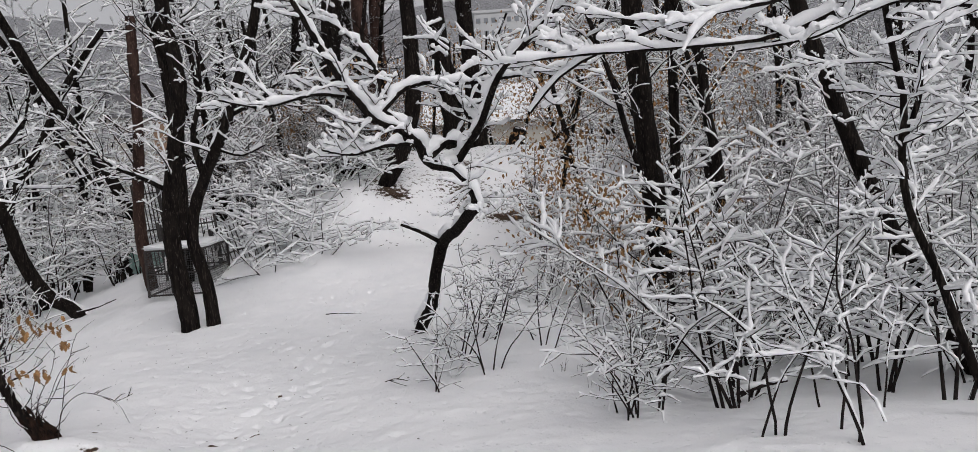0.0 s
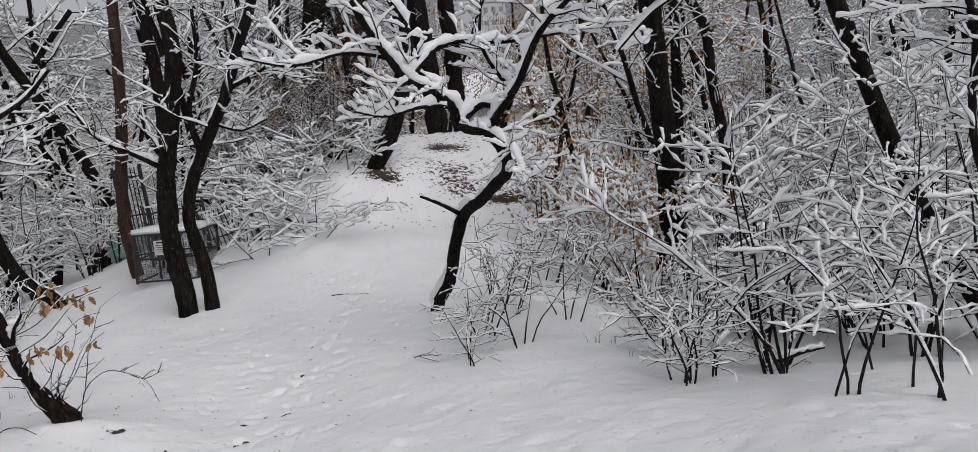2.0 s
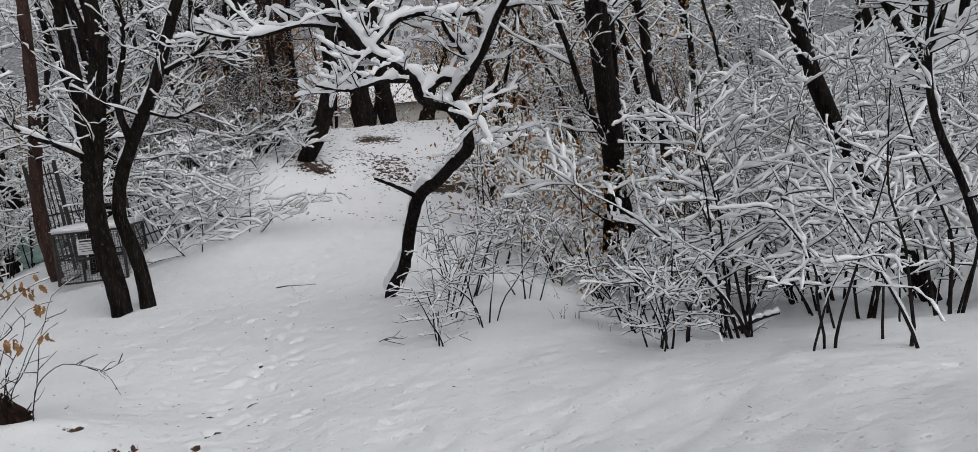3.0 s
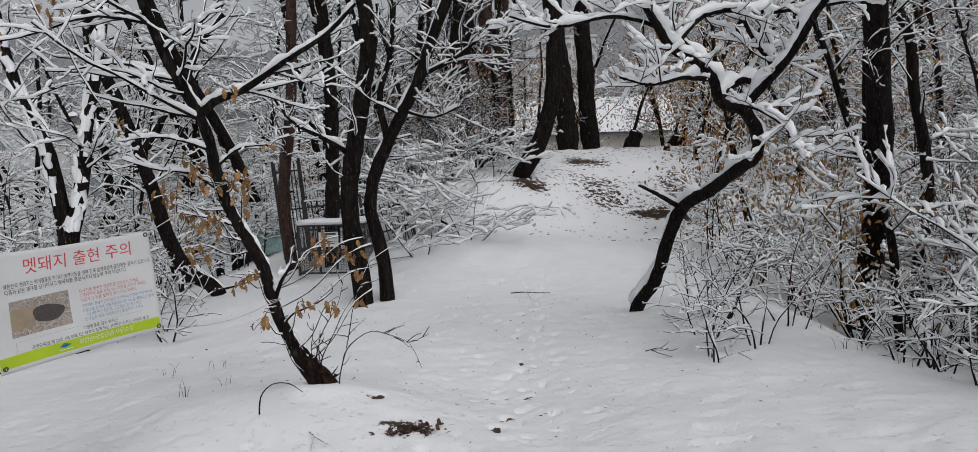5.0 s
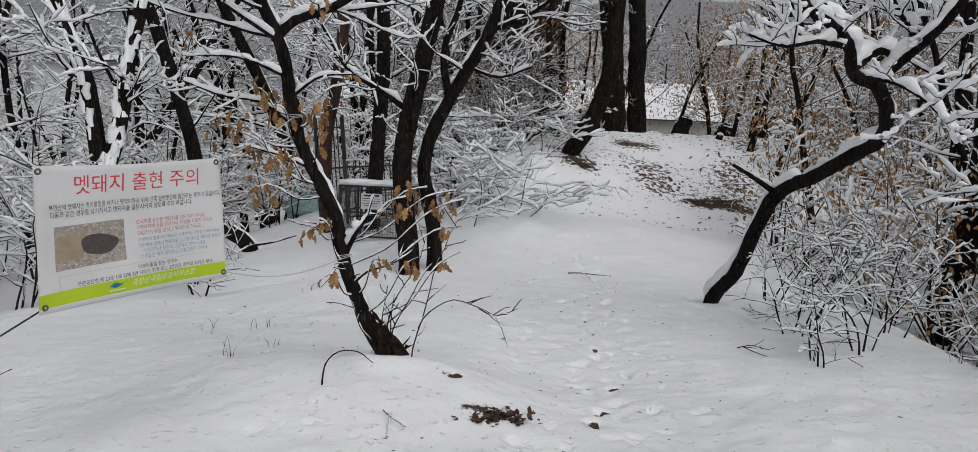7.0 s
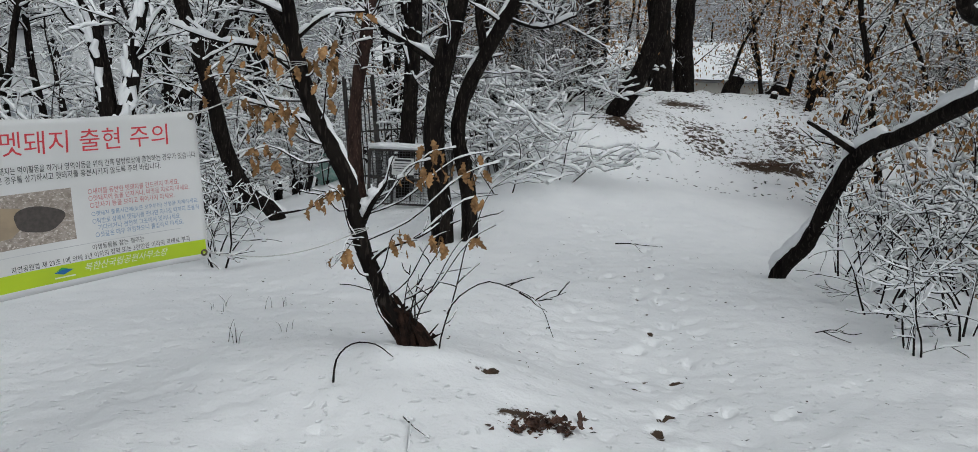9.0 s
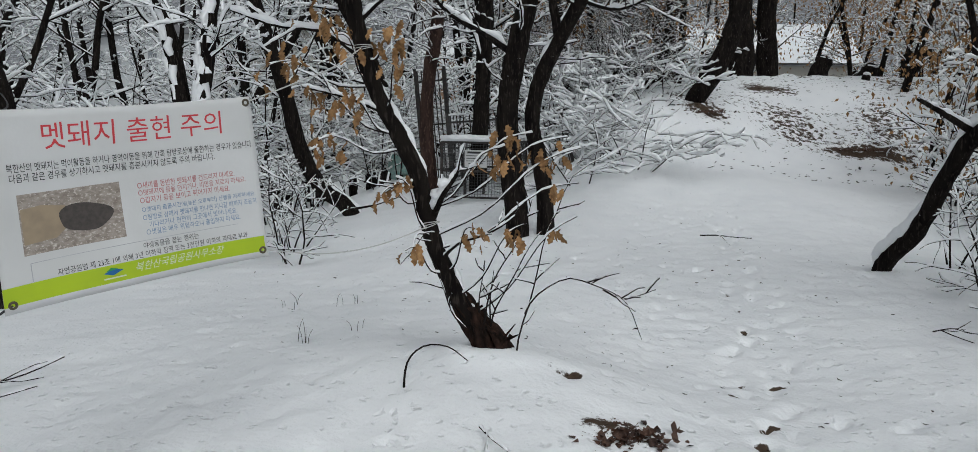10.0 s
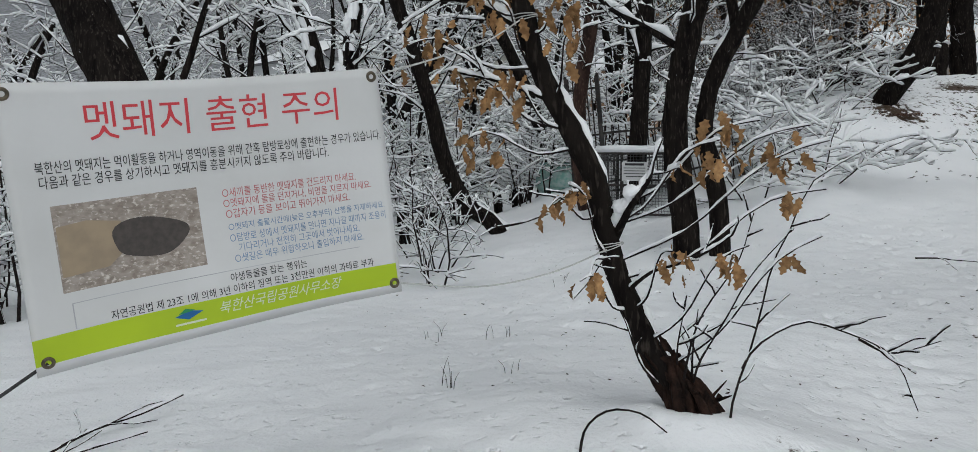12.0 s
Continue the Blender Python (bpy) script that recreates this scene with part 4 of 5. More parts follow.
scatter(FULL, 19, 12, (-22.0, -12.5), (10.0, 20.0), 1.5)
scatter(FULL, 8, 15, (-17.0, -8.5), (12.5, 25.0), 1.2, lambda x, y: x < -11.2 or y > 20.5)
scatter(WOODS, 9, 20, (-24.0, -5.5), (20.0, 44.0), 2.1, lambda x, y: x < -9.0 or y > 33)
scatter(SMALL, 10, 4, (-10.8, -8.6), (14.0, 17.5), 0.9)
scatter(FULL, 11, 9, (-24.0, -10.0), (24.0, 36.0), 1.6)
scatter(FULL, 41, 12, (-21.0, -12.0), (17.5, 27.0), 1.1)
scatter(WOODS, 42, 9, (-26.0, -13.5), (20.0, 31.0), 1.8)
scatter(WOODS, 15, 12, (-14.0, 10.0), (54.5, 63.0), 2.0)
scatter(WOODS, 13, 16, (-12.0, 16.0), (56.0, 80.0), 2.6)
scatter(WOODS, 14, 16, (-46.0, -12.0), (34.0, 62.0), 3.0)
scatter(WOODS, 12, 12, (-16.0, 14.0), (34.0, 60.0), 3.0, lambda x, y: x < -5.5 or x > 6)


# ---- banner ----
CORNER = [Vector((-6.387, 6.498, 0.287)), Vector((-5.798, 7.366, 0.368)), Vector((-5.765, 7.442, -0.362)), Vector((-6.409, 6.591, -0.489))]


def on_banner(u, v, off=0.0):
    """A place on the hanging sheet: u along it, v down it."""
    tl, tr, br, bl = CORNER
    p = (tl * (1 - u) + tr * u) * (1 - v) + (bl * (1 - u) + br * u) * v
    along = ((tr - tl) * (1 - v) + (br - bl) * v).normalized()
    down = ((bl - tl) * (1 - u) + (br - tr) * u).normalized()
    normal = down.cross(along).normalized()
    if normal.y > 0:
        normal = -normal
    belly = -0.03 * math.sin(math.pi * u) * math.sin(math.pi * v) + 0.006 * math.sin(9 * u + 4 * v) * v + 0.004 * math.sin(17 * u - 6 * v) * (1 - v)
    sag = 0.012 * math.sin(math.pi * u) * (1 - 2 * v)
    return p + normal * (off + belly) - Vector((0, 0, sag))


def sheet(name, u0, v0, u1, v1, off, nu, nv, back=0.0, edge=None):
    bm = bmesh.new()
    grid = []
    for j in range(nv + 1):
        row = []
        for i in range(nu + 1):
            a, b = i / nu, j / nv
            row.append(bm.verts.new(on_banner(u0 + (u1 - u0) * a, v0 + (v1 - v0) * b, off)))
        grid.append(row)
    for j in range(nv):
        for i in range(nu):
            bm.faces.new((grid[j][i], grid[j + 1][i], grid[j + 1][i + 1], grid[j][i + 1]))
    if back:
        got = bmesh.ops.extrude_face_region(bm, geom=bm.faces[:])
        for v in got["geom"]:
            if isinstance(v, bmesh.types.BMVert):
                v.co += Vector((-0.6, 0.8, 0)) * back * -1
    bmesh.ops.recalc_face_normals(bm, faces=bm.faces)
    return from_bm(name, bm, True)


def flat_shape(name, pts, off):
    bm = bmesh.new()
    bm.faces.new([bm.verts.new(on_banner(u, v, off)) for u, v in pts])
    bmesh.ops.triangulate(bm, faces=bm.faces)
    return from_bm(name, bm)


def lettering(text, u0, u1, vc, height, mat, parent, off=0.0022, slant=0.0):
    """Words in the built-in font, fitted to their run on the sheet."""
    cu = bpy.data.curves.new("line", "FONT")
    cu.body, cu.resolution_u, cu.offset = text, 2, 0.0 if height > 0.06 else 0.003
    ob = bpy.data.objects.new("line", cu)
    scene.collection.objects.link(ob)
    dg = bpy.context.evaluated_depsgraph_get()
    me = bpy.data.meshes.new_from_object(ob.evaluated_get(dg))
    bpy.data.objects.remove(ob)
    n = len(me.vertices)
    co = np.zeros(n * 3)
    me.vertices.foreach_get("co", co)
    co = co.reshape(-1, 3)
    lo, hi = co.min(0), co.max(0)
    f = (co - lo) / np.maximum(hi - lo, 1e-6)
    for v, (a, b, _) in zip(me.vertices, f):
        v.co = on_banner(u0 + (u1 - u0) * a + slant * (b - 0.5), vc + height * (0.5 - b), off)
    me.materials.clear()
    if height < 0.048:
        return [tagged(part("lettering", me, mat, parent), kind="stuff")]
    # large writing: each character is a part
    bm = bmesh.new()
    bm.from_mesh(me)
    bm.verts.ensure_lookup_table()
    runs = []
    for face in bm.faces:
        ids = [v.index for v in face.verts]
        runs.append((min(f[k, 0] for k in ids), max(f[k, 0] for k in ids), ids))
    runs.sort(key=lambda r: r[0])
    gap = 0.0035
    chars = []
    for lo_x, hi_x, ids in runs:
        if chars and lo_x < chars[-1][0] + gap:
            chars[-1][0] = max(chars[-1][0], hi_x)
            chars[-1][1].append(ids)
        else:
            chars.append([hi_x, [ids]])
    made = []
    for _, faces in chars:
        used = sorted({k for ids in faces for k in ids})
        at = {k: n for n, k in enumerate(used)}
        glyph = bpy.data.meshes.new("character")
        glyph.from_pydata([bm.verts[k].co[:] for k in used], [], [[at[k] for k in ids] for ids in faces])
        made.append(part("character", glyph, mat, parent))
    bm.free()
    return made


VINYL = material("white_vinyl", (0.65, 0.65, 0.645), 0.45, (0.59, 0.59, 0.58), 3.0, (1, 1, 1), 0.05, 60, 0.35)
LIME = material("lime_print", (0.42, 0.56, 0.02), 0.5, (0.38, 0.51, 0.02), 5, (1, 1, 1), 0.0, 60, 0.3)
INK_RED = material("red_print", (0.62, 0.055, 0.07), 0.5, (0.56, 0.06, 0.07), 8, (1, 1, 1), 0.0)
INK_PINK = material("faded_red_print", (0.50, 0.16, 0.17), 0.5, (0.46, 0.17, 0.17), 8, (1, 1, 1), 0.0)
INK_BLUE = material("faded_blue_print", (0.17, 0.27, 0.42), 0.5, (0.20, 0.29, 0.42), 8, (1, 1, 1), 0.0)
INK_BLACK = material("black_print", (0.03, 0.03, 0.032), 0.5, (0.04, 0.04, 0.04), 8, (1, 1, 1), 0.0)
INK_WHITE = material("white_print", (0.62, 0.68, 0.45), 0.5, (0.66, 0.70, 0.52), 8, (1, 1, 1), 0.0)
FAINT = material("faint_line", (0.50, 0.51, 0.53), 0.5, None, 8, (1, 1, 1), 0.0)
EMBLEM_BLUE = material("emblem_blue", (0.03, 0.16, 0.40), 0.5, None, 8, (1, 1, 1), 0.0)
EMBLEM_GREEN = material("emblem_green", (0.05, 0.33, 0.12), 0.5, None, 8, (1, 1, 1), 0.0)
BRASS = material("tarnished_brass", (0.16, 0.13, 0.09), 0.45, (0.08, 0.07, 0.055), 60, (1, 1, 1), 0.1, 200, 0.5, 0.8)
PHOTO = material("printed_photo", (0.24, 0.20, 0.17), 0.5, (0.38, 0.33, 0.29), 40, (1, 1, 1.6), 0.0, 85, 0.3, spots=(0.60, 0.55, 0.50))
PHOTO_SAND = material("printed_sand", (0.36, 0.28, 0.19), 0.5, (0.30, 0.235, 0.165), 22, (1, 1, 1), 0.0)
PHOTO_DARK = material("printed_shape", (0.085, 0.072, 0.065), 0.5, (0.06, 0.052, 0.048), 60, (1, 1, 1), 0.0)
ROPE = material("nylon_rope", (0.62, 0.62, 0.60), 0.7, (0.5, 0.5, 0.48), 60, (1, 1, 1), 0.2, 200)
CORD = material("dark_cord", (0.05, 0.05, 0.055), 0.7, (0.03, 0.03, 0.03), 60, (1, 1, 1), 0.2, 200)


def ring_mesh(name, centre, normal, major, minor):
    bm = bmesh.new()
    m = Matrix.Translation(centre) @ normal.to_track_quat("Z", "Y").to_matrix().to_4x4()
    rows = []
    for i in range(20):
        a = i / 20 * 6.2832
        rows.append([bm.verts.new(m @ Vector(((major + minor * math.cos(b)) * math.cos(a), (major + minor * math.cos(b)) * math.sin(a), minor * 0.7 * math.sin(b)))) for b in [k / 8 * 6.2832 for k in range(8)]])
    for i in range(20):
        for k in range(8):
            bm.faces.new((rows[i][k], rows[(i + 1) % 20][k], rows[(i + 1) % 20][(k + 1) % 8], rows[i][(k + 1) % 8]))
    return from_bm(name, bm, True)


def rope_mesh(name, pts, r, n=16):
    t = Tubes()
    p = resample(pts, n)
    t.add(p, np.full(n, r), 7)
    return t.mesh(name)


def banner():
    root = thing("warning_banner", "white vinyl warning banner with red Korean title, lime stripe, roped up", "banner", CORNER[3])
    inv = Matrix.Translation(-CORNER[3])

    def put(name, mesh, mat, label=""):
        mesh.transform(inv)
        return part(name, mesh, mat, root, label)

    put("sheet", sheet("sheet", 0, 0, 1, 1, 0, 40, 26, 0.0015), VINYL)
    put("stripe", sheet("stripe", 0, 0.865, 0.99, 0.962, 0.0016, 40, 4), LIME, "lime green stripe")
    put("photo", sheet("photo", 0.085, 0.415, 0.44, 0.725, 0.0016, 16, 10), PHOTO, "faded printed photo of stony ground")
    put("photo_sand", flat_shape("photo_sand", [(0.09, 0.49), (0.16, 0.48), (0.24, 0.50), (0.25, 0.60), (0.2, 0.66), (0.09, 0.67)], 0.0026), PHOTO_SAND)
    blob = [(0.305 + 0.095 * math.cos(a) * (1 + 0.1 * math.cos(3 * a + 0.6)), 0.575 + 0.08 * math.sin(a) * (1 + 0.12 * math.sin(2 * a + 0.4))) for a in [k / 28 * 6.2832 for k in range(28)]]
    put("printed_shape", flat_shape("printed_shape", blob, 0.0034), PHOTO_DARK, "plain dark shape in the photo")
    frame_bits = [(0.10, 0.765, 0.885, 0.768), (0.10, 0.765, 0.103, 0.86)]
    for b in frame_bits:
        put("box_line", sheet("box_line", b[0], b[1], b[2], b[3], 0.0016, 12, 2), FAINT)
    lines = [("멧돼지 출현 주의", 0.19, 0.86, 0.135, 0.135, INK_RED, 0),
             ("북한산의 멧돼지는 먹이활동을 하거나 영역이동을 위해 간혹 탐방로상에 출현하는 경우가 있습니다.", 0.065, 0.985, 0.283, 0.044, INK_BLACK, 0),
             ("다음과 같은 경우를 상기하시고 멧돼지를 흥분시키지 않도록 주의 바랍니다.", 0.07, 0.82, 0.333, 0.044, INK_BLACK, 0),
             ("○새끼를 동반한 멧돼지를 건드리지 마세요.", 0.505, 0.895, 0.452, 0.038, INK_PINK, 0),
             ("○멧돼지에 돌을 던지거나, 비명을 지르지 마세요.", 0.505, 0.94, 0.495, 0.038, INK_PINK, 0),
             ("○갑자기 등을 보이고 뛰어가지 마세요.", 0.508, 0.87, 0.538, 0.038, INK_PINK, 0),
             ("○멧돼지 출몰시간에(늦은 오후부터) 산행을 자제하세요.", 0.51, 0.975, 0.594, 0.036, INK_BLUE, 0),
             ("○탐방로 상에서 멧돼지를 만나면 지나갈 때까지 조용히", 0.51, 0.975, 0.637, 0.036, INK_BLUE, 0),
             ("기다리거나 천천히 그곳에서 벗어나세요.", 0.53, 0.89, 0.680, 0.036, INK_BLUE, 0),
             ("○샛길은 매우 위험하오니 출입하지 마세요.", 0.515, 0.90, 0.722, 0.036, INK_BLUE, 0),
             ("야생동물을 잡는 행위는", 0.495, 0.715, 0.795, 0.036, INK_BLACK, 0),
             ("자연공원법 제 23조 1에 의해 3년 이하의 징역 또는 3천만원 이하의 과태료 부과", 0.185, 0.92, 0.842, 0.036, INK_BLACK, 0),
             ("북한산국립공원사무소장", 0.455, 0.81, 0.905, 0.05, INK_WHITE, 0.012)]
    for text, u0, u1, vc, h, mat, slant in lines:
        for ob in lettering(text, u0, u1, vc, h, mat, root, 0.0034 if vc > 0.88 else 0.0022, slant):
            ob.data.transform(inv)
    put("emblem", flat_shape("emblem", [(0.335, 0.905), (0.375, 0.888), (0.41, 0.899), (0.37, 0.922)], 0.0032), EMBLEM_BLUE, "small blue and green emblem")
    put("emblem_top", flat_shape("emblem_top", [(0.345, 0.897), (0.365, 0.878), (0.39, 0.889), (0.372, 0.893)], 0.004), EMBLEM_GREEN)
    put("emblem_caption", flat_shape("emblem_caption", [(0.335, 0.932), (0.415, 0.932), (0.415, 0.940), (0.335, 0.940)], 0.0032), INK_WHITE)
    for u, v in ((0.022, 0.035), (0.978, 0.035), (0.978, 0.955), (0.028, 0.955)):
        p, q, s = on_banner(u, v, 0.002), on_banner(u + 0.01, v, 0.002), on_banner(u, v + 0.01, 0.002)
        nrm = (s - p).cross(q - p).normalized()
        put("eyelet", ring_mesh("eyelet", p, nrm if nrm.y < 0 else -nrm, 0.0125, 0.005), BRASS, "tarnished brass eyelet")
    return root


def rope(label, pts, r, mat, wrap=None):
    root = thing("rope", label, "rope", pts[0])
    me = rope_mesh("cord", pts, r)
    me.transform(Matrix.Translation(-Vector(pts[0])))
    part("cord", me, mat, root)
    if wrap:
        c, axis, rad = wrap
        for k in range(3):
            m = ring_mesh("loop", Vector(c) + Vector(axis) * (0.011 * (k - 1)) - Vector(pts[0]), (Vector(axis) + Vector((0.1 * k, 0.06 * k, 0))).normalized(), rad, 0.0035)
            part("loop", m, mat, root)
    return root


banner()
EYE = [on_banner(0.022, 0.035), on_banner(0.978, 0.035), on_banner(0.978, 0.955), on_banner(0.028, 0.955)]
rope("white rope from the banner tied low round the oak", [tuple(EYE[2]), (-5.66, 7.9, -0.42), (-5.52, 8.4, -0.43), (-5.39, 8.76, -0.38)], 0.0035, ROPE, ((-5.39, 8.82, -0.37), (-0.36, -0.05, 0.93), 0.066))
rope("white rope from the banner tied high round the oak", [tuple(EYE[1]), (-5.84, 7.9, 0.45), (-5.81, 8.4, 0.58), (-5.76, 8.63, 0.69)], 0.0035, ROPE, ((-5.765, 8.69, 0.70), (-0.25, -0.1, 0.95), 0.06))
rope("dark cord from the banner's foot pegged in the snow", [tuple(EYE[3]), (-6.75, 6.42, -0.72), (-7.4, 6.15, -1.08), (-7.9, 6.0, ground_at(-7.9, 6.0) - 0.05)], 0.005, CORD)
rope("dark cord from the banner to the thick trunk", [tuple(EYE[0]), (-7.2, 7.5, 0.3), (-8.8, 9.2, 0.4), (-11.9, 12.3, 0.6)], 0.005, CORD)


# ---- fence panels, cage, stumps, sticks ----
def fence_panel(base, along, up, bars, label):
    base, along, up = Vector(base), Vector(along), Vector(up)
    root = thing("fence_panel", label, "fence", base, "fallen fence panels")
    x, z = along.normalized(), up.normalized()
    y = z.cross(x).normalized()
    z = x.cross(y)
    rot = Matrix((x, y, z)).transposed().to_4x4()
    w, h = along.length, up.length
    bar = box("picket", (0.022, 0.022, h), Matrix(), 0.004)
    for k in range(bars):
        part("picket", bar, STEEL, root).matrix_basis = rot @ Matrix.Translation((w * (k + 0.5) / bars, 0, h / 2))
    post = box("post", (0.06, 0.06, h + 0.1), Matrix(), 0.006)
    for k in (0, w):
        part("post", post, STEEL, root).matrix_basis = rot @ Matrix.Translation((k, 0, h / 2))
    rail = box("rail", (w, 0.03, 0.035), Matrix(), 0.004)
    for k in (0.08, 0.5, 0.9):
        part("rail", rail, STEEL, root).matrix_basis = rot @ Matrix.Translation((w / 2, 0.02, h * k))
    t = Wood(5, 1)
    p = resample([rot @ Vector((0, 0, h)) , rot @ Vector((w / 2, 0, h)), rot @ Vector((w, 0, h))], 10)
    t.lay_snow(p, np.full(10, 0.015))
    tagged(part("snow", t.snow.mesh("snow", 0.2), SNOW, root), kind="stuff")
    return root


fence_panel((-6.63, 19.4, -1.1), (1.12, 0, 0.30), (-0.33, 0, 1.2), 11, "dark steel picket panel leaning in the snow")
fence_panel((-7.9, 19.0, -0.9), (1.2, 0.35, 0.1), (-0.2, 0.1, 1.25), 10, "dark steel picket panel behind the cage")
fence_panel((-8.75, 20.0, -0.95), (0.62, 0, 0.06), (-0.3, 0, 2.2), 7, "tall dark steel picket panel by the reddish trunk")


def cage():
    z0 = ground_at(-7.1, 17.8)
    root = thing("trap_cage", "black steel wire cage with snow on its roof", "cage", (-7.72, 17.6, z0))
    w, d, h = 1.25, 1.5, 1.0
    for x in (0, w):
        for y in (0, d):
            part("post", box("post", (0.05, 0.05, h), Matrix.Translation((x, y, h / 2)), 0.005), STEEL, root)
    for z in (0.04, 0.5, h):
        for y in (0, d):
            part("rail", box("rail", (w, 0.035, 0.035), Matrix.Translation((w / 2, y, z)), 0.004), STEEL, root)
        for x in (0, w):
            part("rail", box("rail", (0.035, d, 0.035), Matrix.Translation((x, d / 2, z)), 0.004), STEEL, root)
    t = Tubes()
    for y in (0.0, d):
        for k in range(1, 25):
            t.add([(w * k / 25, y, 0.02), (w * k / 25, y, h)], [0.003, 0.003], 4)
        for k in range(1, 20):
            t.add([(0, y, h * k / 20), (w, y, h * k / 20)], [0.003, 0.003], 4)
    for x in (0.0, w):
        for k in range(1, 28):
            t.add([(x, d * k / 28, 0.02), (x, d * k / 28, h)], [0.003, 0.003], 4)
        for k in range(1, 20):
            t.add([(x, 0, h * k / 20), (x, d, h * k / 20)], [0.003, 0.003], 4)
    tagged(part("wire_mesh", t.mesh("wire_mesh"), WIRE, root), kind="stuff")
    bm = bmesh.new()
    box_into(bm, (w + 0.12, d + 0.1, 0.10), Matrix.Translation((w / 2, d / 2, h + 0.07)), 0.045)
    bmesh.ops.subdivide_edges(bm, edges=bm.edges, cuts=3, use_grid_fill=True)
    for v in bm.verts:
        v.co += Vector((0, 0, 1)) * 0.03 * noise.noise(v.co * 3)
    part("snow", from_bm("snow", bm, True), SNOW, root, "cushion of snow on the cage's roof")
    sign = part("sign", box("sign", (0.40, 0.006, 0.30), Matrix.Translation((0.62, -0.03, 0.72)), 0.002), VINYL, root, "small white notice with dark lines")
    for k, (wid, hgt) in enumerate(((0.30, 0.035), (0.34, 0.012), (0.33, 0.012), (0.34, 0.012), (0.26, 0.012))):
        part("printed_line", box("printed_line", (wid, 0.003, hgt), Matrix.Translation((0.62, -0.035, 0.83 - 0.045 * k - (0.012 if k else 0)))), INK_BLACK, sign)
    for k in range(2):
        part("inner_bar", box("inner_bar", (0.04, 0.04, h), Matrix.Translation((0.3 + 0.35 * k, 0.5, h / 2)), 0.004), STEEL, root)


cage()


def stump(at, r, h, lean, label):
    root = thing("stump", label, "stump", at)
    w = Wood(int(r * 1000), 0)
    w.line([(0, 0, -0.15), (0, 0, 0.05), (lean * 0.5, 0, h * 0.55), (lean, 0, h)], r * 1.25, r, w.trunk, 12, 10, 0, 0.06)
    part("body", w.trunk[0].mesh("body", 0.1), BARK, root)
    bm = bmesh.new()
    bmesh.ops.create_uvsphere(bm, u_segments=14, v_segments=8, radius=1, matrix=pose(lean, 0, h, 0, 12, 0) @ Matrix.Diagonal((r * 1.05, r * 1.05, 0.07, 1)))
    part("snow_cap", from_bm("snow_cap", bm, True), SNOW, root, "cap of snow")


stump((0.62, 30.0, ground_at(0.62, 30) - 0.05), 0.24, 0.6, 0.22, "sawn stump leaning on the hilltop, capped with snow")
stump((2.45, 32.5, ground_at(2.45, 32.5) - 0.05), 0.26, 0.6, 0.35, "sawn stump with roots beside the trail")
stump((1.4, 27.5, ground_at(1.4, 27.5) - 0.1), 0.10, 0.25, 0.05, "small dark stump in the snow")


def stick(pts, r, label, shoots=0, load=0.5, seed=1):
    lift = [(x, y, ground_at(x, y) + dz) for x, y, dz in pts]
    w = Wood(seed, load)
    p, q = w.line(lift, r, r * 0.4, w.limbs, 6, 14, load, 0.08)
    if shoots:
        w.spray(p, q, shoots, 0.12, 0.4, 0, 0.05, plane=0.8)
    root = thing("fallen_stick", label, "stick", lift[0])
    for n, tubes in (("stem", w.limbs[0]), ("side_growth", w.twigs), ("snow", w.snow)):
        if tubes.sets:
            me = tubes.mesh(n)
            me.transform(Matrix.Translation(-Vector(lift[0])))
            ob = part(n, me, SNOW if n == "snow" else BARK_TWIG, root)
            if n != "stem":
                tagged(ob, kind="stuff")


stick([(-3.40, 15.1, 0.045), (-3.2, 15.05, 0.06), (-2.95, 15.0, 0.05), (-2.75, 14.95, 0.055)], 0.012, "thin dark stick lying on the snow", 2)
stick([(-5.40, 8.35, -0.02), (-5.40, 8.35, 0.07), (-5.37, 8.35, 0.2), (-5.27, 8.35, 0.28), (-5.15, 8.37, 0.27), (-5.04, 8.42, 0.17)], 0.008, "thin bent twig arching out of the snow", 0, 0)
stick([(-4.86, 7.95, 0.05), (-4.78, 7.85, 0.05), (-4.68, 7.78, 0.03)], 0.006, "short twig on the snow", 1)
stick([(-1.76, 11.0, 0.03), (-1.6, 11.0, 0.06), (-1.5, 11.0, 0.03)], 0.006, "little forked twig on the snow", 4, 0)
stick([(-8.5, 7.8, 0.0), (-8.42, 8.1, 0.05), (-8.43, 8.5, 0.08), (-8.36, 8.8, 0.08), (-8.28, 9.05, 0.12)], 0.012, "dark fallen branch half in the snow", 5, 0.4, 3)
stick([(-8.4, 7.9, 0.02), (-8.25, 8.15, 0.05), (-8.02, 8.49, 0.07)], 0.008, "dark twig half in the snow", 2, 0.2, 4)
stick([(2.8, 11.0, 0.1), (3.1, 11.0, 0.2), (3.5, 11.1, 0.25)], 0.05, "dark log lying in the thicket", 0, 1.5, 5)
stick([(-9.7, 18.3, 0.1), (-9.2, 18.2, 0.12), (-8.7, 18.1, 0.2)], 0.03, "dark branch lying by the leaning tree", 1, 0.8, 6)
stick([(-5.2, 20.0, 0.3), (-4.75, 20.0, 0.1), (-4.4, 20.0, 0.12), (-4.3, 20.0, 0.0)], 0.035, "crooked dark branch lying by the brush", 3, 1.0, 7)


